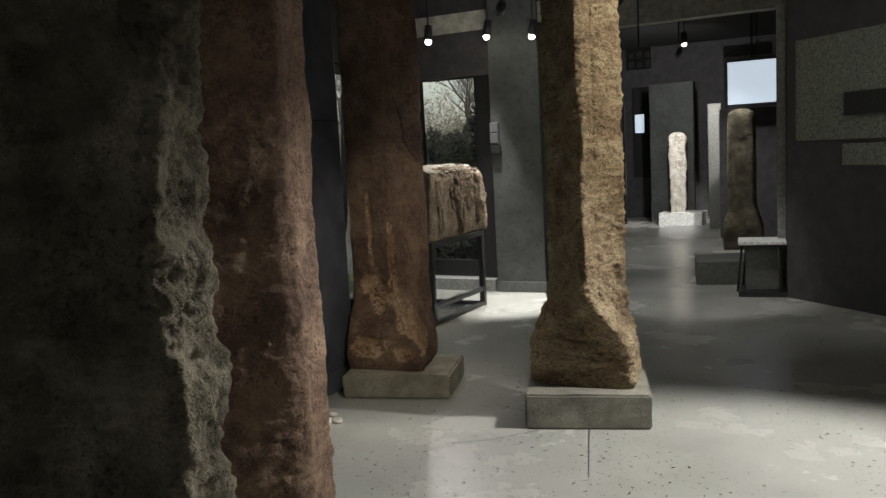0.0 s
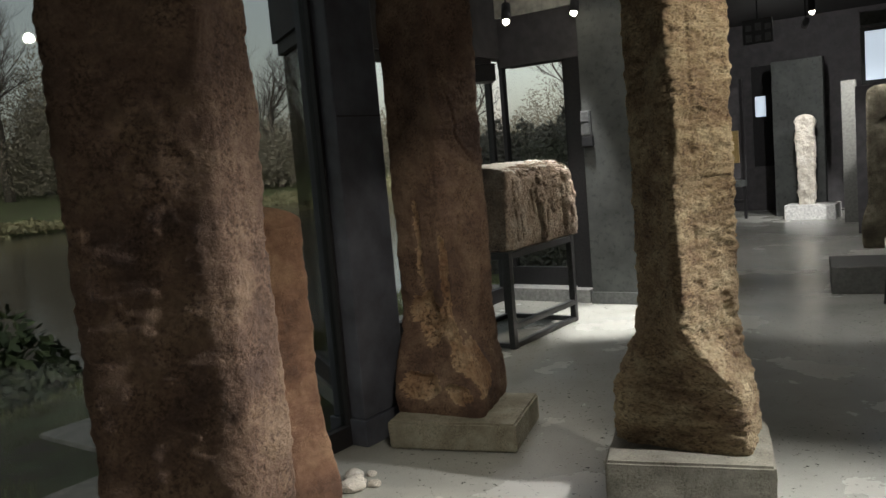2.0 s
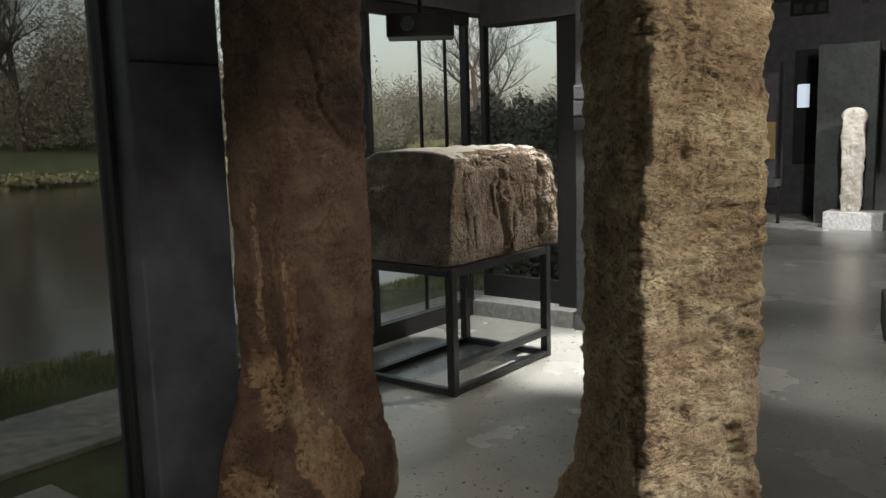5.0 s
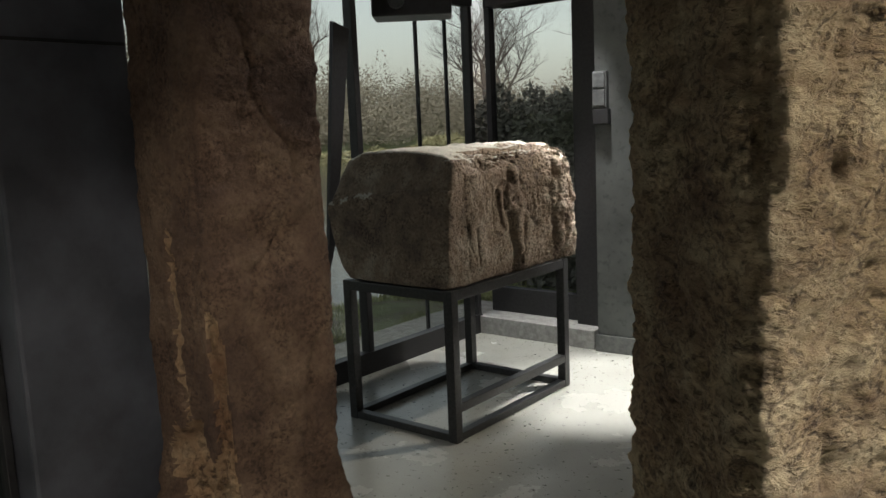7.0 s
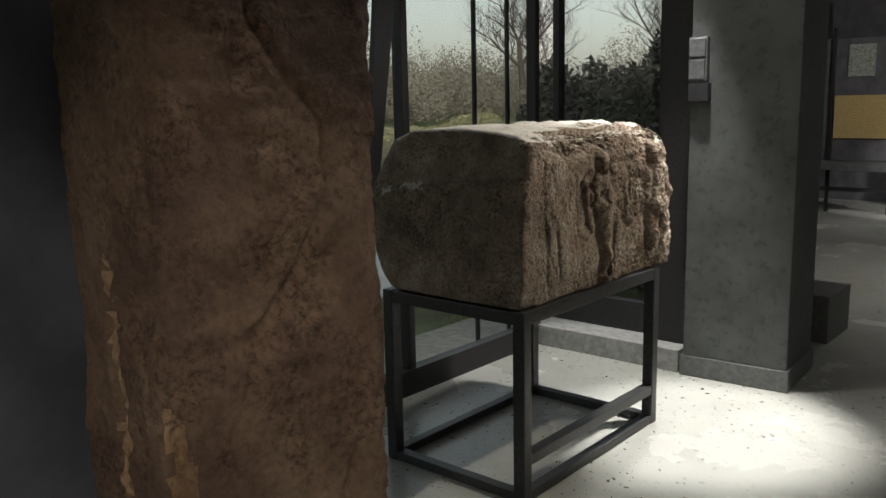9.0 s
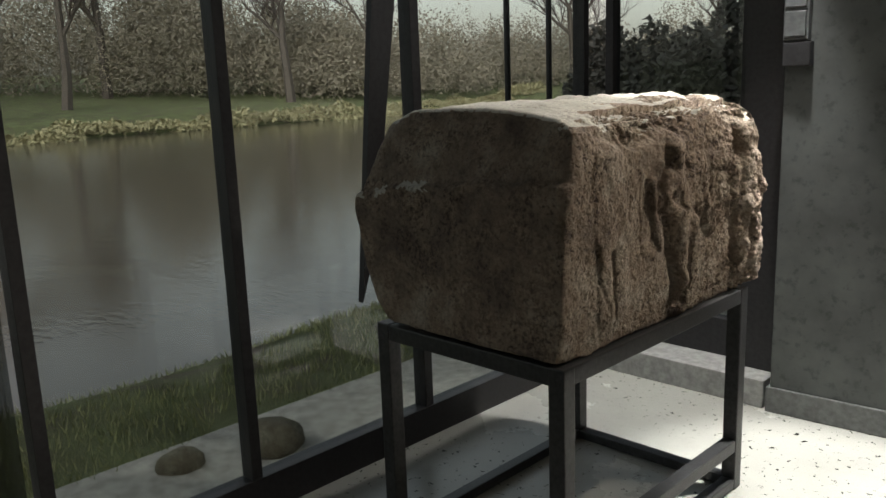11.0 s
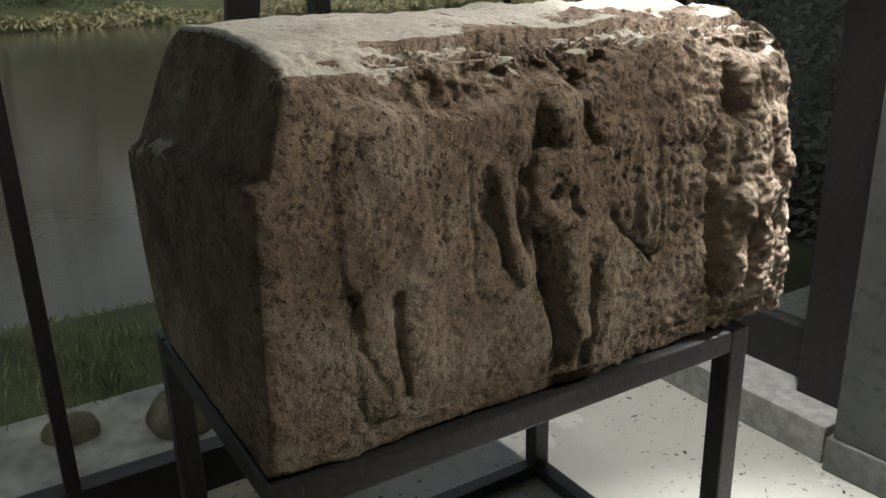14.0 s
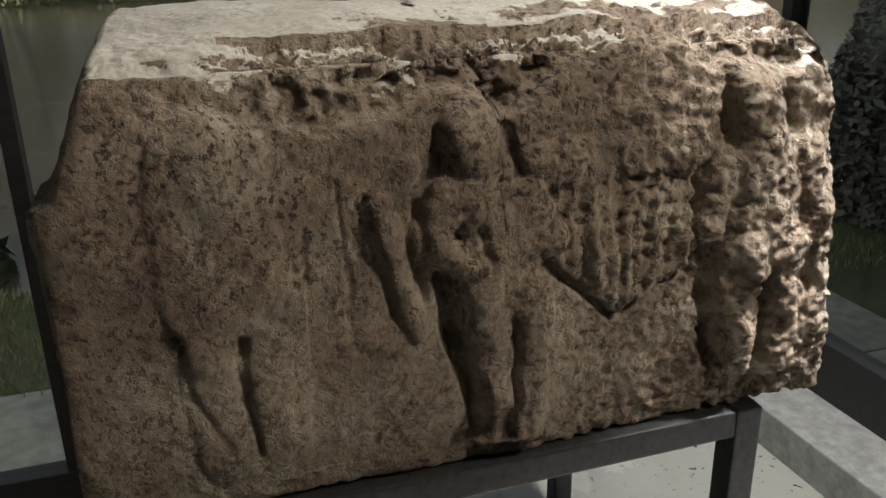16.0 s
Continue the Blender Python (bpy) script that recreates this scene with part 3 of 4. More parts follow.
def carving(y, z):
    wob = Vector((y * 9, z * 9, 1.7))
    y += 0.010 * noise.noise(wob) + 0.006 * noise.noise(wob * 4)
    z += 0.010 * noise.noise(wob + Vector((5, 0, 0)))
    up = 0.0
    for a, b, c, d, r, h in CARVING:
        e = near_line(y, z, a, b, c, d) / r
        if e < 1:
            rise = h * (1 - e * e) ** 0.55
            up = max(up, rise) + 0.25 * min(up, rise)
    for a, b, c, d, r, h in HOLLOWS:
        e = near_line(y, z, a, b, c, d) / r
        if e < 1:
            up -= 1.2 * h * (1 - e * e)
    hem = 1.17 - (y - 7.605) * 0.92 if y < 7.735 else 1.05 + (y - 7.735) * 0.55
    fold = max(0.0, min(1.0, (y - 7.61) / 0.03, (7.875 - y) / 0.03, (z - hem) / 0.03, (1.34 - z) / 0.06))
    up += fold * (0.008 + 0.020 * noise.noise(Vector((y * 46, z * 4, 0))))
    wear = 0.95 + 0.5 * noise.noise(Vector((y * 14, z * 14, 4)))
    return up * max(0.25, wear)


def carved_block():
    y0, y1, rows, ring = 6.895, 8.168, 330, 420
    pts = [Vector(p) for p in PROFILE]
    length = [(pts[(i + 1) % len(pts)] - pts[i]).length * (2.8 if i < 5 else 1.0) for i in range(len(pts))]
    total = sum(length)

    def along(s):
        s *= total
        for i, l in enumerate(length):
            if s <= l:
                return pts[i].lerp(pts[(i + 1) % len(pts)], s / l)
            s -= l
        return pts[0]

    base = [along(i / ring) for i in range(ring)]
    base = [(base[i - 2] + base[i - 1] + base[i] + base[(i + 1) % ring] + base[(i + 2) % ring]) / 5 for i in range(ring)]
    centre = sum(base, Vector((0, 0))) / ring
    verts, faces = [], []
    caps = 40
    rings = [(-1, k / caps) for k in range(2, caps)] + [(j / rows, 1.0) for j in range(rows + 1)] + [(2, 1 - k / caps) for k in range(1, caps - 1)]
    for t, shrink in rings:
        tt = min(1.0, max(0.0, t))
        first = tt < 0.5
        y = y0 + (y1 - y0) * tt
        close = max(0.0, 1 - min(tt, 1 - tt) / 0.02)
        for b in base:
            p = centre + (b - centre) * shrink * (1 - (0.03 if first else 0.018) * close ** 2)
            yy = y + ((p.y - 1.15) * 0.03 * (1 - tt) if first else (p.y - 1.15) * -0.12 * tt)
            q = Vector((p.x, yy, p.y))
            if first:
                # the upper part of the near end is broken back in a ragged step
                line = 1.27 + 0.09 * (p.x + 4.7) + 0.03 * fbm((p.x, 0, 0.3), 5)
                q.y += (max(0.0, p.y - line) * 0.30 + max(0.0, min(1.0, (p.y - line) / 0.012)) * 0.022) * max(0.0, 1 - tt / 0.12)
            out = Vector((b.x - centre.x, 0, b.y - centre.y)).normalized()
            if shrink < 1:
                out = Vector((0, -1 if first else 1, 0))
            fine = fbm(q, 42.0, 3)
            d = fbm(q, 3.0, 3) * 0.012 + fbm(q, 16.0, 4) * 0.0045 + fine * 0.0018
            if shrink == 1.0 and b.x > -3.97:
                edge = 1.455 - 0.035 * max(0.0, min(1.0, (yy - 7.05) / 0.2)) + 0.05 * max(0.0, min(1.0, (yy - 7.58) / 0.06))
                crag = max(0.0, min(1.0, (p.y - edge - 0.045 * fbm(q, 6)) / 0.02)) * max(0.15, min(1.0, (yy - 7.10) / 0.15))
                right = max(0.0, min(1.0, (yy - 7.50) / 0.35))
                low = max(0.0, min(1.0, (0.93 - p.y) / 0.08))
                d += -crag * (0.018 + 0.050 * abs(fbm(q, 17.0, 4))) + (0.2 + right) * 0.007 * min(0.5, fbm(q, 60.0, 3)) + (right + low * 0.8) * (0.004 * fbm(q, 34.0, 3) - 0.012 * max(0.0, noise.noise(q * 62.0) - 0.15))
                if b.x > -3.875 and p.y > 0.86:
                    d += 1.2 * carving(yy, p.y) * (1 - crag)
                    out = Vector((1, 0, 0))
            elif shrink == 1.0 and p.y > 1.5:
                right = max(0.0, min(1.0, (yy - 7.5 + 0.2 * fbm(q, 3)) / 0.3))
                d += right * 0.018 * fbm(q, 14.0, 4)
            verts.append(tuple(q + out * d))
    m = len(rings)
    for j in range(m - 1):
        for i in range(ring):
            a, b = j * ring + i, j * ring + (i + 1) % ring
            faces.append((a, a + ring, b + ring, b))
    faces.append(tuple(range(ring)))
    faces.append(tuple(reversed(range((m - 1) * ring, m * ring))))
    ob = raw("carved_stone_block", verts, faces, M_BLOCK, True)
    ob.data.materials.append(M_PALE_FACES)
    for poly in ob.data.polygons:
        c = poly.center
        # upward faces high on the block take the paler stone, then the end flakes
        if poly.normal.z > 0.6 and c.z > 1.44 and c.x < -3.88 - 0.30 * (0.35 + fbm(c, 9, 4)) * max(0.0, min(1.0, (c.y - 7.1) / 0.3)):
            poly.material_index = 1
        elif c.y < 7.0 and abs(c.z - 1.272 - 0.09 * (c.x + 4.7) - 0.03 * fbm((c.x, 0, 0.3), 5)) < 0.014 and -4.72 < c.x < -4.36 and fbm(c, 11, 3) > 0.02:
            poly.material_index = 1
    return tagged(ob, "worn brown sandstone block with carved relief on a steel stand", "stone block")


carved_block()

stand = thing("display_stand", "black steel tube stand under the carved block", "stand")
LEGS = [(-3.858, 6.908), (-3.858, 8.035), (-4.59, 6.908), (-4.59, 8.035)]
for lx, ly in LEGS:
    boxed("leg", (lx - 0.028, ly - 0.028, 0.0), (lx + 0.028, ly + 0.028, 0.82), M_STAND, stand, "", 0.005)
for za, zb, nm in ((0.762, 0.818, "top_rail"), (0.16, 0.21, "middle_rail"), (0.004, 0.045, "floor_rail")):
    for sx in (-3.858, -4.59):
        if nm == "middle_rail" and sx < -4:
            continue
        boxed(nm, (sx - 0.026, 6.934, za), (sx + 0.026, 8.009, zb), M_STAND, stand, "", 0.005)
    for sy in (6.908, 8.035):
        if nm == "middle_rail":
            continue
        boxed(nm, (-4.563, sy - 0.026, za), (-3.885, sy + 0.026, zb), M_STAND, stand, "", 0.005)
boxed("support_bar", (-4.563, 7.46, 0.765), (-3.885, 7.52, 0.816), M_STAND, stand, "", 0.004)

# a dark board fixed to the glazing uprights
board = thing("glazing_board", "narrow dark upright board fixed to the bay glazing", "board")
bm = bmesh.new()
vs = [bm.verts.new((GX + 0.05, y, z)) for y, z in ((7.20, 0.74), (7.29, 0.98), (7.51, 2.3), (7.37, 2.34))]
f = bm.faces.new(vs)
for v in bmesh.ops.extrude_face_region(bm, geom=[f])["geom"]:
    if isinstance(v, bmesh.types.BMVert):
        v.co.x += 0.03
bmesh.ops.recalc_face_normals(bm, faces=bm.faces)
part("panel", bm, M_FRAME, board)
for z in (1.2, 2.0):
    boxed("clip", (GX + 0.035, 7.40, z), (GX + 0.052, 7.48, z + 0.04), M_STAND, board)

# two slim rods outside the bay
for y in (8.42, 8.77):
    rod = thing("steel_rod", "slim dark steel rod outside the bay glazing", "rod", "rods outside the glazing")
    bm = bmesh.new()
    tube(bm, (-5.29, y, -0.12), (-5.29, y, 3.4), 0.016, 8)
    part("shaft", bm, M_FRAME, rod, "", True)
    bm = bmesh.new()
    tube(bm, (-5.29, y, -0.12), (-5.29, y, -0.09), 0.05, 12)
    part("foot", bm, M_FRAME, rod)

# ---- ceiling fittings ----
hung = thing("hanging_projector", "black box hung from the ceiling on a rod", "projector")
boxed("housing", (-4.56, 7.14, 2.27), (-4.12, 7.42, 2.42), M_BLACK, hung, "", 0.012, 38)
bm = bmesh.new()
tube(bm, (-4.34, 7.28, 2.42), (-4.34, 7.28, 3.75), 0.018, 10)
part("rod", bm, M_BLACK, hung, "", True)
bm = bmesh.new()
tube(bm, (-4.30, 7.10, 2.345), (-4.27, 7.06, 2.345), 0.045, 14)
part("lens", bm, M_DEVICE, hung)


# every lamp in SPOTS gets a can, added fill lamps too
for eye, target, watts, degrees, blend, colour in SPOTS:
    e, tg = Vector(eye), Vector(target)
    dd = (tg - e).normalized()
    s = thing("track_or_fill_spot", "black ceiling spotlight with a glowing face, several of them added as fill", "spotlight", "track spotlights")
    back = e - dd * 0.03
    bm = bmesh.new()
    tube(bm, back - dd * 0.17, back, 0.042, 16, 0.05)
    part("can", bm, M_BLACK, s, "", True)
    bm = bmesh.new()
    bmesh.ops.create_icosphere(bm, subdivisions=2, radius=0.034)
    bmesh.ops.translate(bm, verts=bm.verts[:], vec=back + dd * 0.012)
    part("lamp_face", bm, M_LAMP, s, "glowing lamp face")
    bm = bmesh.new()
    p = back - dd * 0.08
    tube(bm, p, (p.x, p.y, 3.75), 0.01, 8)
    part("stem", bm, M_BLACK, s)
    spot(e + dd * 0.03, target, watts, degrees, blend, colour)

# ---- far hall ----
case = thing("low_showcase", "low dark showcase with slim black legs and a pale top", "showcase")
boxed("body", (-1.31, 9.12, 0.06), (-0.98, 9.40, 0.53), M_SLAB, case, "", 0.01, 8)
boxed("base", (-1.38, 9.04, 0.0), (-0.91, 9.46, 0.06), M_BLACK, case, "black base tray", 0.006, 8)
for ux, uy in ((-1, -1), (1, -1), (-1, 1), (1, 1)):
    bm = bmesh.new()
    tube(bm, (-1.145 + 0.22 * ux, 9.25 + 0.19 * uy, 0.05), (-1.145 + 0.175 * ux, 9.25 + 0.165 * uy, 0.552), 0.014, 8)
    part("leg", bm, M_BLACK, case, "slim black splayed leg", True)
boxed("top", (-1.38, 9.03, 0.55), (-0.91, 9.47, 0.585), M_WHITE, case, "pale top slab", 0.006, 8)
boxed("low_plinth", (-2.0, 9.75, 0), (-1.42, 10.5, 0.27), M_SLAB, None, "low dark grey plinth block on the floor", 0.012, 12, category="plinth")
tall = thing("hall_post", "slim pale square post beside the partition", "post")
boxed("shaft", (-1.0, 9.35, 0), (-0.91, 9.44, 3.75), M_LEDGE, tall, "", 0.006)
far = thing("hall_stela", "pale slender carved stone on a white plinth", "standing stone")
stone_ob = stela("shaft", "", [(-3.78, 16.72), (-3.50, 16.72), (-3.50, 16.92), (-3.78, 16.92)], [(-3.80, 16.7), (-3.48, 16.7), (-3.48, 16.92), (-3.80, 16.92)], 0.26, 1.85, (0.3, 1.6), M_PALE, 0.03, 0.03, 40.0)
stone_ob.parent = far
boxed("plinth", (-3.98, 16.55, 0), (-3.14, 17.1, 0.26), M_WHITE, far, "white painted plinth", 0.008)
boxed("hall_screen", (-4.3, 17.3, 0), (-3.42, 17.42, 2.85), M_COLUMN, None, "grey display screen standing behind the pale stone", 0.006, category="screen")
stela("standing_stone", "broad olive-brown standing stone in the far hall", [(-2.15, 12.9), (-1.6, 12.95), (-1.6, 13.25), (-2.15, 13.2)], [(-2.08, 12.95), (-1.7, 13.0), (-1.7, 13.25), (-2.08, 13.2)], 0.0, 2.1, (0.3, 0.7), M_LICHEN, 0.006, 0.012, 51.0)
screen = thing("wall_screen", "bright pale blue screen hung high in the hall", "screen")
boxed("frame", (-2.28, 14.0, 2.14), (-1.44, 14.06, 2.92), M_BLACK, screen, "", 0.006)
boxed("picture", (-2.22, 13.988, 2.2), (-1.5, 13.999, 2.86), M_SCREEN, screen, "bright sky-blue picture", 0.0)
bm = bmesh.new()
tube(bm, (-1.86, 14.03, 2.92), (-1.86, 14.03, 3.75), 0.02, 8)
part("hanger", bm, M_BLACK, screen)
boxed("hall_duct", (-2.3, 14.1, 2.96), (-1.6, 14.4, 3.14), M_COLUMN, None, "grey ventilation box over the screen", 0.006, category="vent box")
boxed("upright_screen", (-2.9, 16.0, 0.0), (-2.68, 16.1, 2.32), M_SLAB, None, "narrow dark upright panel in the far hall", 0.006, category="panel")
boxed("hall_partition", (-2.45, 14.5, 0), (-1.15, 14.62, 2.15), M_WALL, None, "dark partition behind the broad stone", 0.006, category="partition")
notice = thing("hanging_notice", "small dark framed notice with pale squares", "notice")
boxed("board", (-3.26, 11.85, 2.70), (-2.90, 11.88, 3.0), M_BLACK, notice, "", 0.004)
for k in range(6):
    bx, bz = -3.22 + 0.115 * (k % 3), 2.73 + 0.13 * (k // 3)
    boxed("pale_square", (bx, 11.843, bz), (bx + 0.07, 11.849, bz + 0.09 - 0.02 * (k % 2)), M_DEVICE, notice, "", 0.0)
bm = bmesh.new()
tube(bm, (-3.08, 11.87, 3.0), (-3.08, 11.87, 3.75), 0.01, 6)
part("hanger", bm, M_BLACK, notice)
win = thing("window_5", "narrow blue-lit window in the end wall", "window", "", "structure")
boxed("frame", (-5.0, 18.56, 0.9), (-4.5, 18.6, 2.9), M_FRAME, win, "", 0.004)
boxed("pane", (-4.94, 18.55, 1.9), (-4.74, 18.56, 2.3), M_SCREEN, win, "", 0.0)
lit = thing("window_6", "bright strip windows high in the end wall", "window", "", "structure")
boxed("frame", (-7.05, 18.54, 2.42), (-6.1, 18.6, 3.1), M_FRAME, lit, "", 0.004)
boxed("pane", (-6.85, 18.53, 2.52), (-6.3, 18.54, 2.68), M_SCREEN, lit, "", 0.0)
boxed("pane", (-6.65, 18.53, 2.82), (-6.38, 18.54, 3.04), M_SCREEN, lit, "", 0.0)
stand_far = thing("exhibit_stand", "dark display stand with ochre and grey boards", "display stand")
boxed("back_board", (-6.35, 17.02, 0.75), (-4.75, 17.08, 2.45), M_WALL, stand_far, "", 0.004)
for x in (-6.3, -5.62, -4.8):
    boxed("post", (x, 16.98, 0.0), (x + 0.05, 17.03, 2.6), M_FRAME, stand_far, "", 0.004)
boxed("grey_board", (-6.2, 16.99, 1.92), (-5.9, 17.015, 2.3), M_PANEL, stand_far, "grey-green board", 0.002)
boxed("grey_board", (-5.4, 16.99, 1.92), (-5.05, 17.015, 2.36), M_PANEL, stand_far, "grey-green board", 0.002)
boxed("ochre_board", (-6.08, 16.985, 1.06), (-5.72, 17.012, 1.88), M_OCHREPANEL, stand_far, "mottled ochre board", 0.002)
boxed("ochre_board", (-5.55, 16.985, 1.06), (-4.85, 17.012, 1.66), M_OCHREPANEL, stand_far, "mottled ochre board", 0.002)
boxed("shelf", (-6.35, 16.7, 0.62), (-4.75, 17.08, 0.74), M_COLUMN, stand_far, "grey shelf", 0.004)
boxed("lower_rail", (-6.3, 16.99, 0.3), (-4.75, 17.03, 0.36), M_FRAME, stand_far, "", 0.002)
boxed("low_plinth", (-4.05, 10.0, 0), (-3.55, 10.5, 0.33), M_SLAB, None, "low dark box plinth behind the column", 0.01, category="plinth")

# the panel and plates on the partition wall
pd = Vector((6.88, -6.16)).normalized()
prz = math.degrees(math.atan2(pd.y, pd.x))


def on_partition(name, s0, s1, z0, z1, out, mat, label, category, parent=None):
    m = Vector((-0.88, 9.1)) + pd * (s0 + s1) / 2 + Vector((pd.y, -pd.x)) * out / 2
    l = (s1 - s0) / 2
    return boxed(name, (m.x - l, m.y - out / 2, z0), (m.x + l, m.y + out / 2, z1), mat, parent, label, 0.003, prz, category=category)


on_partition("mural", 0.14, 2.3, 1.60, 2.58, 0.012, M_PANEL, "large mottled grey-green mural on the dark partition", "mural")
on_partition("black_sign", 0.75, 1.25, 1.82, 2.03, 0.03, M_BLACK, "black rectangular sign on the display panel", "sign")
on_partition("grey_plate", 0.72, 1.2, 1.36, 1.56, 0.012, M_PANEL, "small grey plate below the display panel", "plate")

# rubble and a stone outside the glass
for k, (x, y, r) in enumerate(((-5.75, 7.15, 0.14), (-5.9, 6.75, 0.10), (-4.1, 3.9, 0.12))):
    bm = bmesh.new()
    bmesh.ops.create_icosphere(bm, subdivisions=3, radius=r)
    for v in bm.verts:
        v.co = v.co * (1 + 0.3 * fbm(v.co + Vector((k * 3, 0, 0)), 6)) * 1.0
        v.co.z *= 0.7
        v.co += Vector((x, y, -0.1 + r * 0.45))
    tagged(link("field_stone", bm, M_LICHEN, True), "rounded grey field stone on the paving outside", "stone", "field stones")

for k, (x, y, r) in enumerate(((-3.12, 4.06, 0.07), (-3.22, 4.16, 0.05), (-3.06, 4.14, 0.035), (-3.16, 4.24, 0.03))):
    bm = bmesh.new()
    bmesh.ops.create_icosphere(bm, subdivisions=3, radius=r)
    for v in bm.verts:
        v.co = v.co * (1 + 0.5 * fbm(v.co + Vector((k * 3, 5, 0)), 9))
        v.co.z = max(-r * 0.35, v.co.z * 0.6)
        v.co += Vector((x, y, r * 0.35))
    tagged(link("stone_fragment", bm, M_PALE), "pale broken stone fragment lying on the floor", "stone", "stone fragments")

# ---- outside ----


def far_from_house(x, y):
    """Distance from the glazed sides."""
    return max(-x - 5.3, (y - 9.3) * 0.9 - max(0.0, x + 4.5) * 3) if x < -3.7 else -1.0


def ground_height(x, y):
    d = far_from_house(x, y)
    if y < 4.9:
        d = -x - 5.0
    h = -0.12
    if d > 2.0:
        h -= 0.75 * min(1.0, (d - 2.0) / 1.6)
    if d > 34:
        h += 1.1 * min(1.0, (d - 34) / 4.0)
    if d > 38:
        h += min(d - 38, 60) * 0.055
    return h + (0.04 * fbm((x, y, 0), 0.5, 3) if d > 1 else 0.0)


def axis(fine0, fine1, step):
    mid = list(np.arange(fine0, fine1, step))
    out, s, a = [], step, fine0
    while a > -1500:
        s *= 1.35
        a -= s
        out.append(a)
    up, s, b = [], step, fine1
    while b < 1500:
        s *= 1.35
        up.append(b)
        b += s
    return out[::-1] + mid + up + [b]


xs, ys = axis(-50, -3.8, 0.5), axis(-20, 56, 0.5)
gv = [(x, y, ground_height(x, y) if x < -3.7 else -0.4) for y in ys for x in xs]
nx = len(xs)
gf = [(j * nx + i, j * nx + i + 1, (j + 1) * nx + i + 1, (j + 1) * nx + i) for j in range(len(ys) - 1) for i in range(nx - 1)]
tagged(raw("ground", gv, gf, M_GRASS, True), "winter grass sloping to a pond and rising beyond", "ground", "", "structure")
tagged(raw("water", [(-80, -90, -0.5), (-6, -90, -0.5), (-6, 90, -0.5), (-80, 90, -0.5)], [(0, 1, 2, 3)], M_WATER), "still grey pond reflecting bare trees", "water", "", "structure")
boxed("pavement_west", (-6.15, 4.0, -0.3), (GX - 0.1, 10.2, -0.085), M_PAVE, None, "pale paving strip along the glazing", 0.01, category="pavement", kind="structure")
boxed("pavement_north", (GX - 0.1, 9.26, -0.3), (-4.4, 10.7, -0.088), M_PAVE, None, "pale paving below the window", 0.01, category="pavement", kind="structure")
boxed("pavement_room", (-4.9, -6.0, -0.3), (FX - 0.1, 4.84, -0.08), M_PAVE, None, "pale paving strip along the glazing", 0.01, category="pavement", kind="structure")


def tube_path(verts, faces, a, b, ra, rb, sides):
    d = (b - a).normalized()
    u = d.orthogonal().normalized()
    w = d.cross(u)
    k = len(verts)
    for p, r in ((a, ra), (b, rb)):
        for i in range(sides):
            t = 2 * math.pi * i / sides
            verts.append(p + (u * math.cos(t) + w * math.sin(t)) * r)
    for i in range(sides):
        faces.append((k + i, k + (i + 1) % sides, k + sides + (i + 1) % sides, k + sides + i))


def bare_tree(x, y, height, rng, spread=0.6):
    tree = thing("bare_tree", "leafless winter tree beyond the pond", "tree", "bare trees beyond the pond")
    wood, twigs = ([], []), ([], [])

    def grow(p, d, length, r, level):
        steps = 3
        for s in range(steps):
            d = (d + Vector((rng.uniform(-1, 1), rng.uniform(-1, 1), rng.uniform(-0.3, 0.6))) * 0.16).normalized()
            q = p + d * length / steps
            keep = wood if level < 2 else twigs
            tube_path(keep[0], keep[1], p, q, r, r * 0.82, 6 if level < 2 else 3)
            p, r = q, r * 0.82
            if level < 5 and (level > 0 or s > 0):
                for _ in range(2 if level < 4 else 1):
                    side = Vector((rng.uniform(-1, 1), rng.uniform(-1, 1), rng.uniform(0.0, 0.7))).normalized()
                    grow(p, (d * 0.6 + side * spread * 1.3).normalized(), length * rng.uniform(0.5, 0.72), r * 0.6, level + 1)

    g = ground_height(x, y)
    grow(Vector((x, y, g - 0.1)), Vector((0, 0, 1)), height * 0.5, height * 0.028, 0)
    for nm, (v, f), mat in (("trunk", wood, M_BARK), ("crown", twigs, M_TWIG)):
        if v:
            ob = raw(nm, [tuple(c) for c in v], f, mat)
            ob.parent = tree


rng = random.Random(4)
TREES = [(-34, 53, 10), (-47, 37, 12), (-50, 24, 12), (-53, 14, 14), (-51, 6, 13), (-46, 44, 11), (-55, -3, 13), (-56, 10.5, 13), (-54, 20, 14), (-40, 58, 12), (-48, -1, 12), (-58, 30, 14), (-44, 1, 12), (-45, 18, 11), (-29, 60, 10)]
for x, y, h in TREES:
    bare_tree(x, y, h, rng)


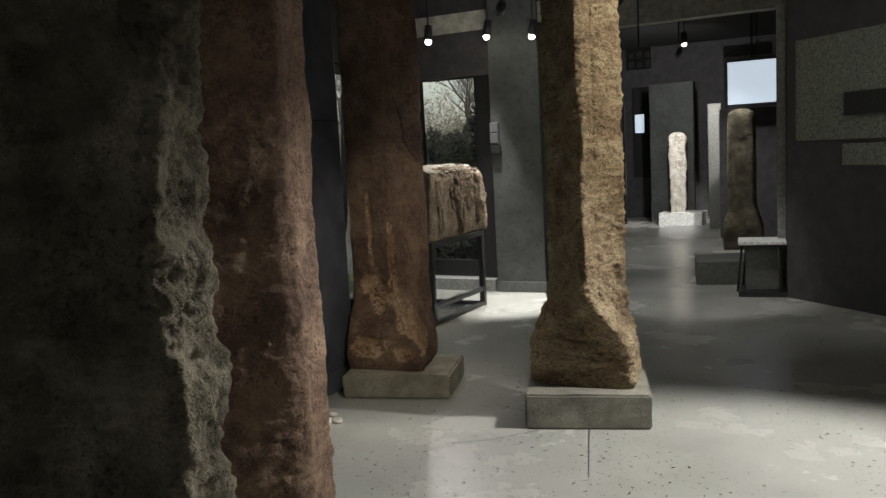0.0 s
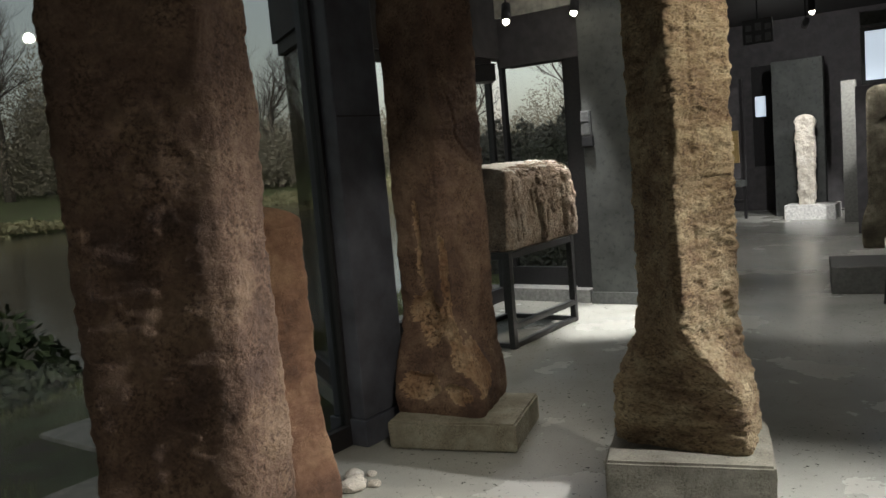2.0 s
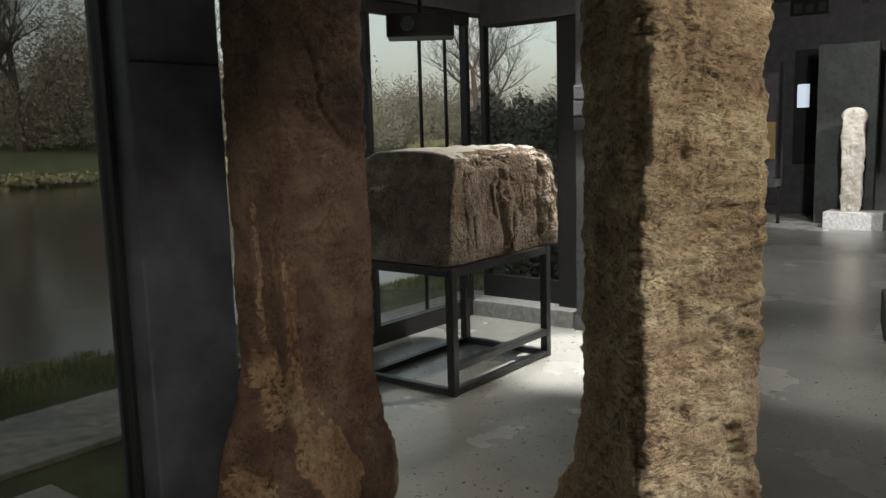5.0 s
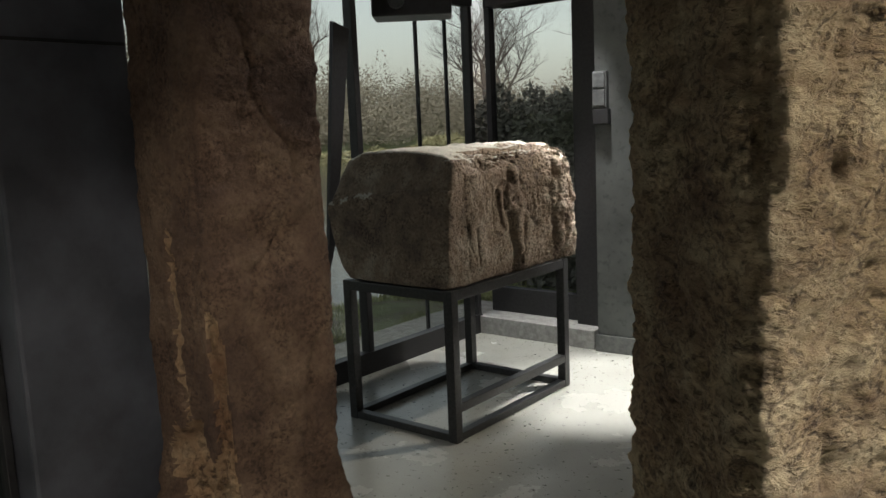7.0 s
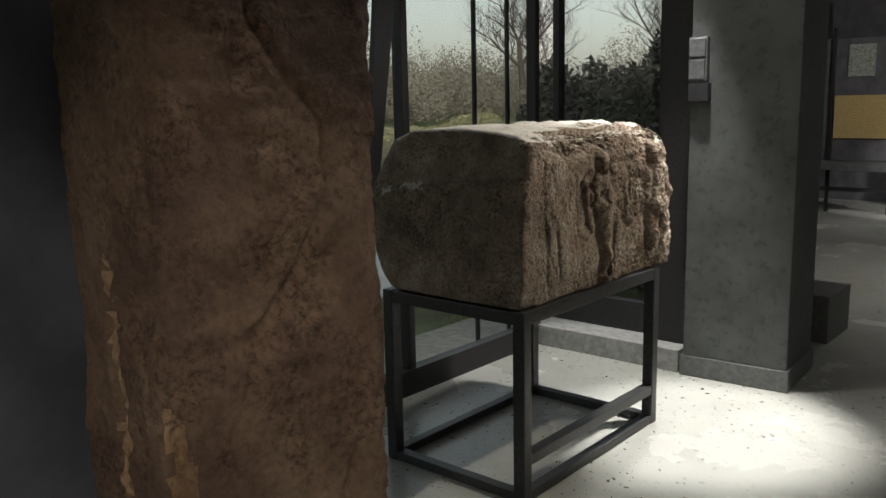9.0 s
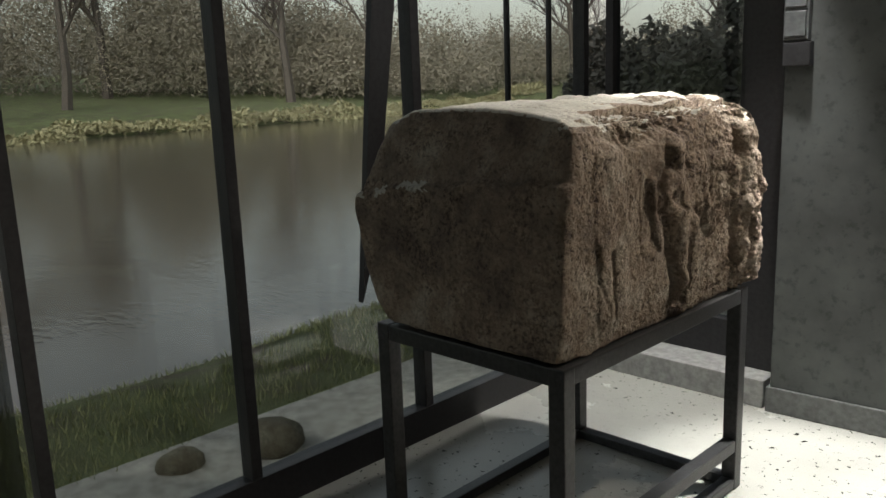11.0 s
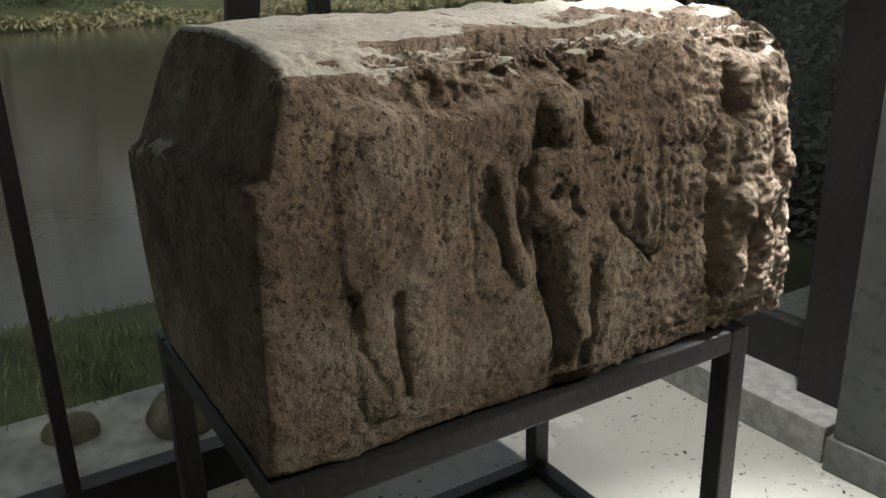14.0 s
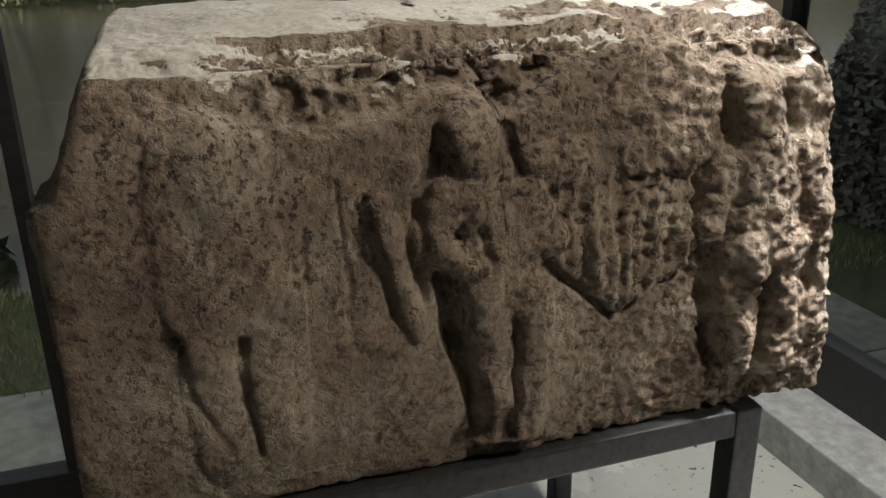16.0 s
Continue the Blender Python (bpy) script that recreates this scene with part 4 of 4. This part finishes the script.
def clumps(name, label, spots_, mat, count, size, leaf, rng, category="undergrowth"):
    """Low growth as many small leaf-like flakes gathered in uneven mounds."""
    v, f = [], []
    for (x, y, r, h) in spots_:
        g = ground_height(x, y)
        for _ in range(count):
            a, rr = rng.uniform(0, 6.283), r * math.sqrt(rng.random())
            px, py = x + rr * math.cos(a), y + rr * math.sin(a)
            top = h * (1 - (rr / r) ** 2 * 0.7) * (0.75 + 0.5 * noise.noise(Vector((px * 0.7, py * 0.7, 3))))
            pz = g + top * rng.random() ** 0.6
            n1 = Vector((rng.uniform(-1, 1), rng.uniform(-1, 1), rng.uniform(-0.6, 1))).normalized() * leaf * rng.uniform(0.5, 1.4)
            n2 = n1.orthogonal().normalized() * leaf * rng.uniform(0.2, 0.6)
            c, k = Vector((px, py, pz)), len(v)
            v += [tuple(c - n1), tuple(c + n2), tuple(c + n1), tuple(c - n2)]
            f.append((k, k + 1, k + 2, k + 3))
    return tagged(raw(name, v, f, mat), label, category, "", "stuff")


woods = []
for k in range(80):
    a = radians(rng.uniform(92, 190))
    r = rng.uniform(58, 78)
    woods.append((-3 + r * math.cos(a), 5 + r * math.sin(a), rng.uniform(3.5, 6), rng.uniform(5.5, 8.0) + 9.0 * max(0.0, min(1.0, (math.degrees(a) - 136) / 22))))
clumps("far_woods", "brown winter woods beyond the meadow", woods, M_BUSH, 6500, 1, 0.12, rng, "woods")
shore = []
for k in range(60):
    w = -14 + k * 1.15
    x = -40.8 + rng.uniform(-0.8, 0.8)
    shore.append((x, w, 1.3, rng.uniform(0.5, 1.1)))
for k in range(26):
    shore.append((-40 + k * 1.3, 48.6 + rng.uniform(-0.8, 0.8), 1.3, rng.uniform(0.5, 1.1)))
clumps("shore_reeds", "straw-coloured reeds along the far shore", shore, M_REED, 420, 1, 0.13, rng, "reeds")
clumps("evergreen_bush", "dark green bushes by the pond", [(-43.5, 13.4, 2.2, 3.0), (-44.5, 9.8, 2.0, 2.4), (-8.7, 5.0, 0.9, 1.5), (-9.0, 4.0, 0.9, 1.3)], M_EVERGREEN, 1500, 1, 0.09, rng, "bush")


# leafy mass standing in for the dark outer wall of the hall
hedge = [(-6.9 + 0.42 * k, 11.75 + 0.12 * (k % 2), 0.66, 3.3 - 0.2 * (k % 3) - 0.35 * max(0, 2 - k)) for k in range(4)]
clumps("hedge", "dark leafy mass added beyond the window, in place of the hall's outer wall", hedge, M_HEDGE, 15000, 1, 0.045, rng, "hedge")


def blades(name, label, x0, x1, y0, y1, count, height, rng):
    v, f = [], []
    for _ in range(count):
        x, y = rng.uniform(x0, x1), rng.uniform(y0, y1)
        g = ground_height(x, y)
        if noise.noise(Vector((x * 1.3, y * 1.3, 0))) < -0.2:
            continue
        h = height * rng.uniform(0.4, 1.3)
        a = rng.uniform(0, 6.283)
        w = Vector((math.cos(a), math.sin(a), 0)) * 0.006
        lean = Vector((rng.uniform(-1, 1), rng.uniform(-1, 1), 0)) * h * 0.5
        c, k = Vector((x, y, g - 0.01)), len(v)
        v += [tuple(c - w), tuple(c + w), tuple(c + lean + Vector((0, 0, h)))]
        f.append((k, k + 1, k + 2))
    return tagged(raw(name, v, f, M_BLADES), label, "grass", "", "stuff")


blades("grass", "short winter grass between paving and pond", -8.6, -6.1, 3.5, 14.0, 26000, 0.07, rng)
blades("grass", "short winter grass between paving and pond", -8.6, -4.7, -3.0, 3.6, 20000, 0.07, rng)
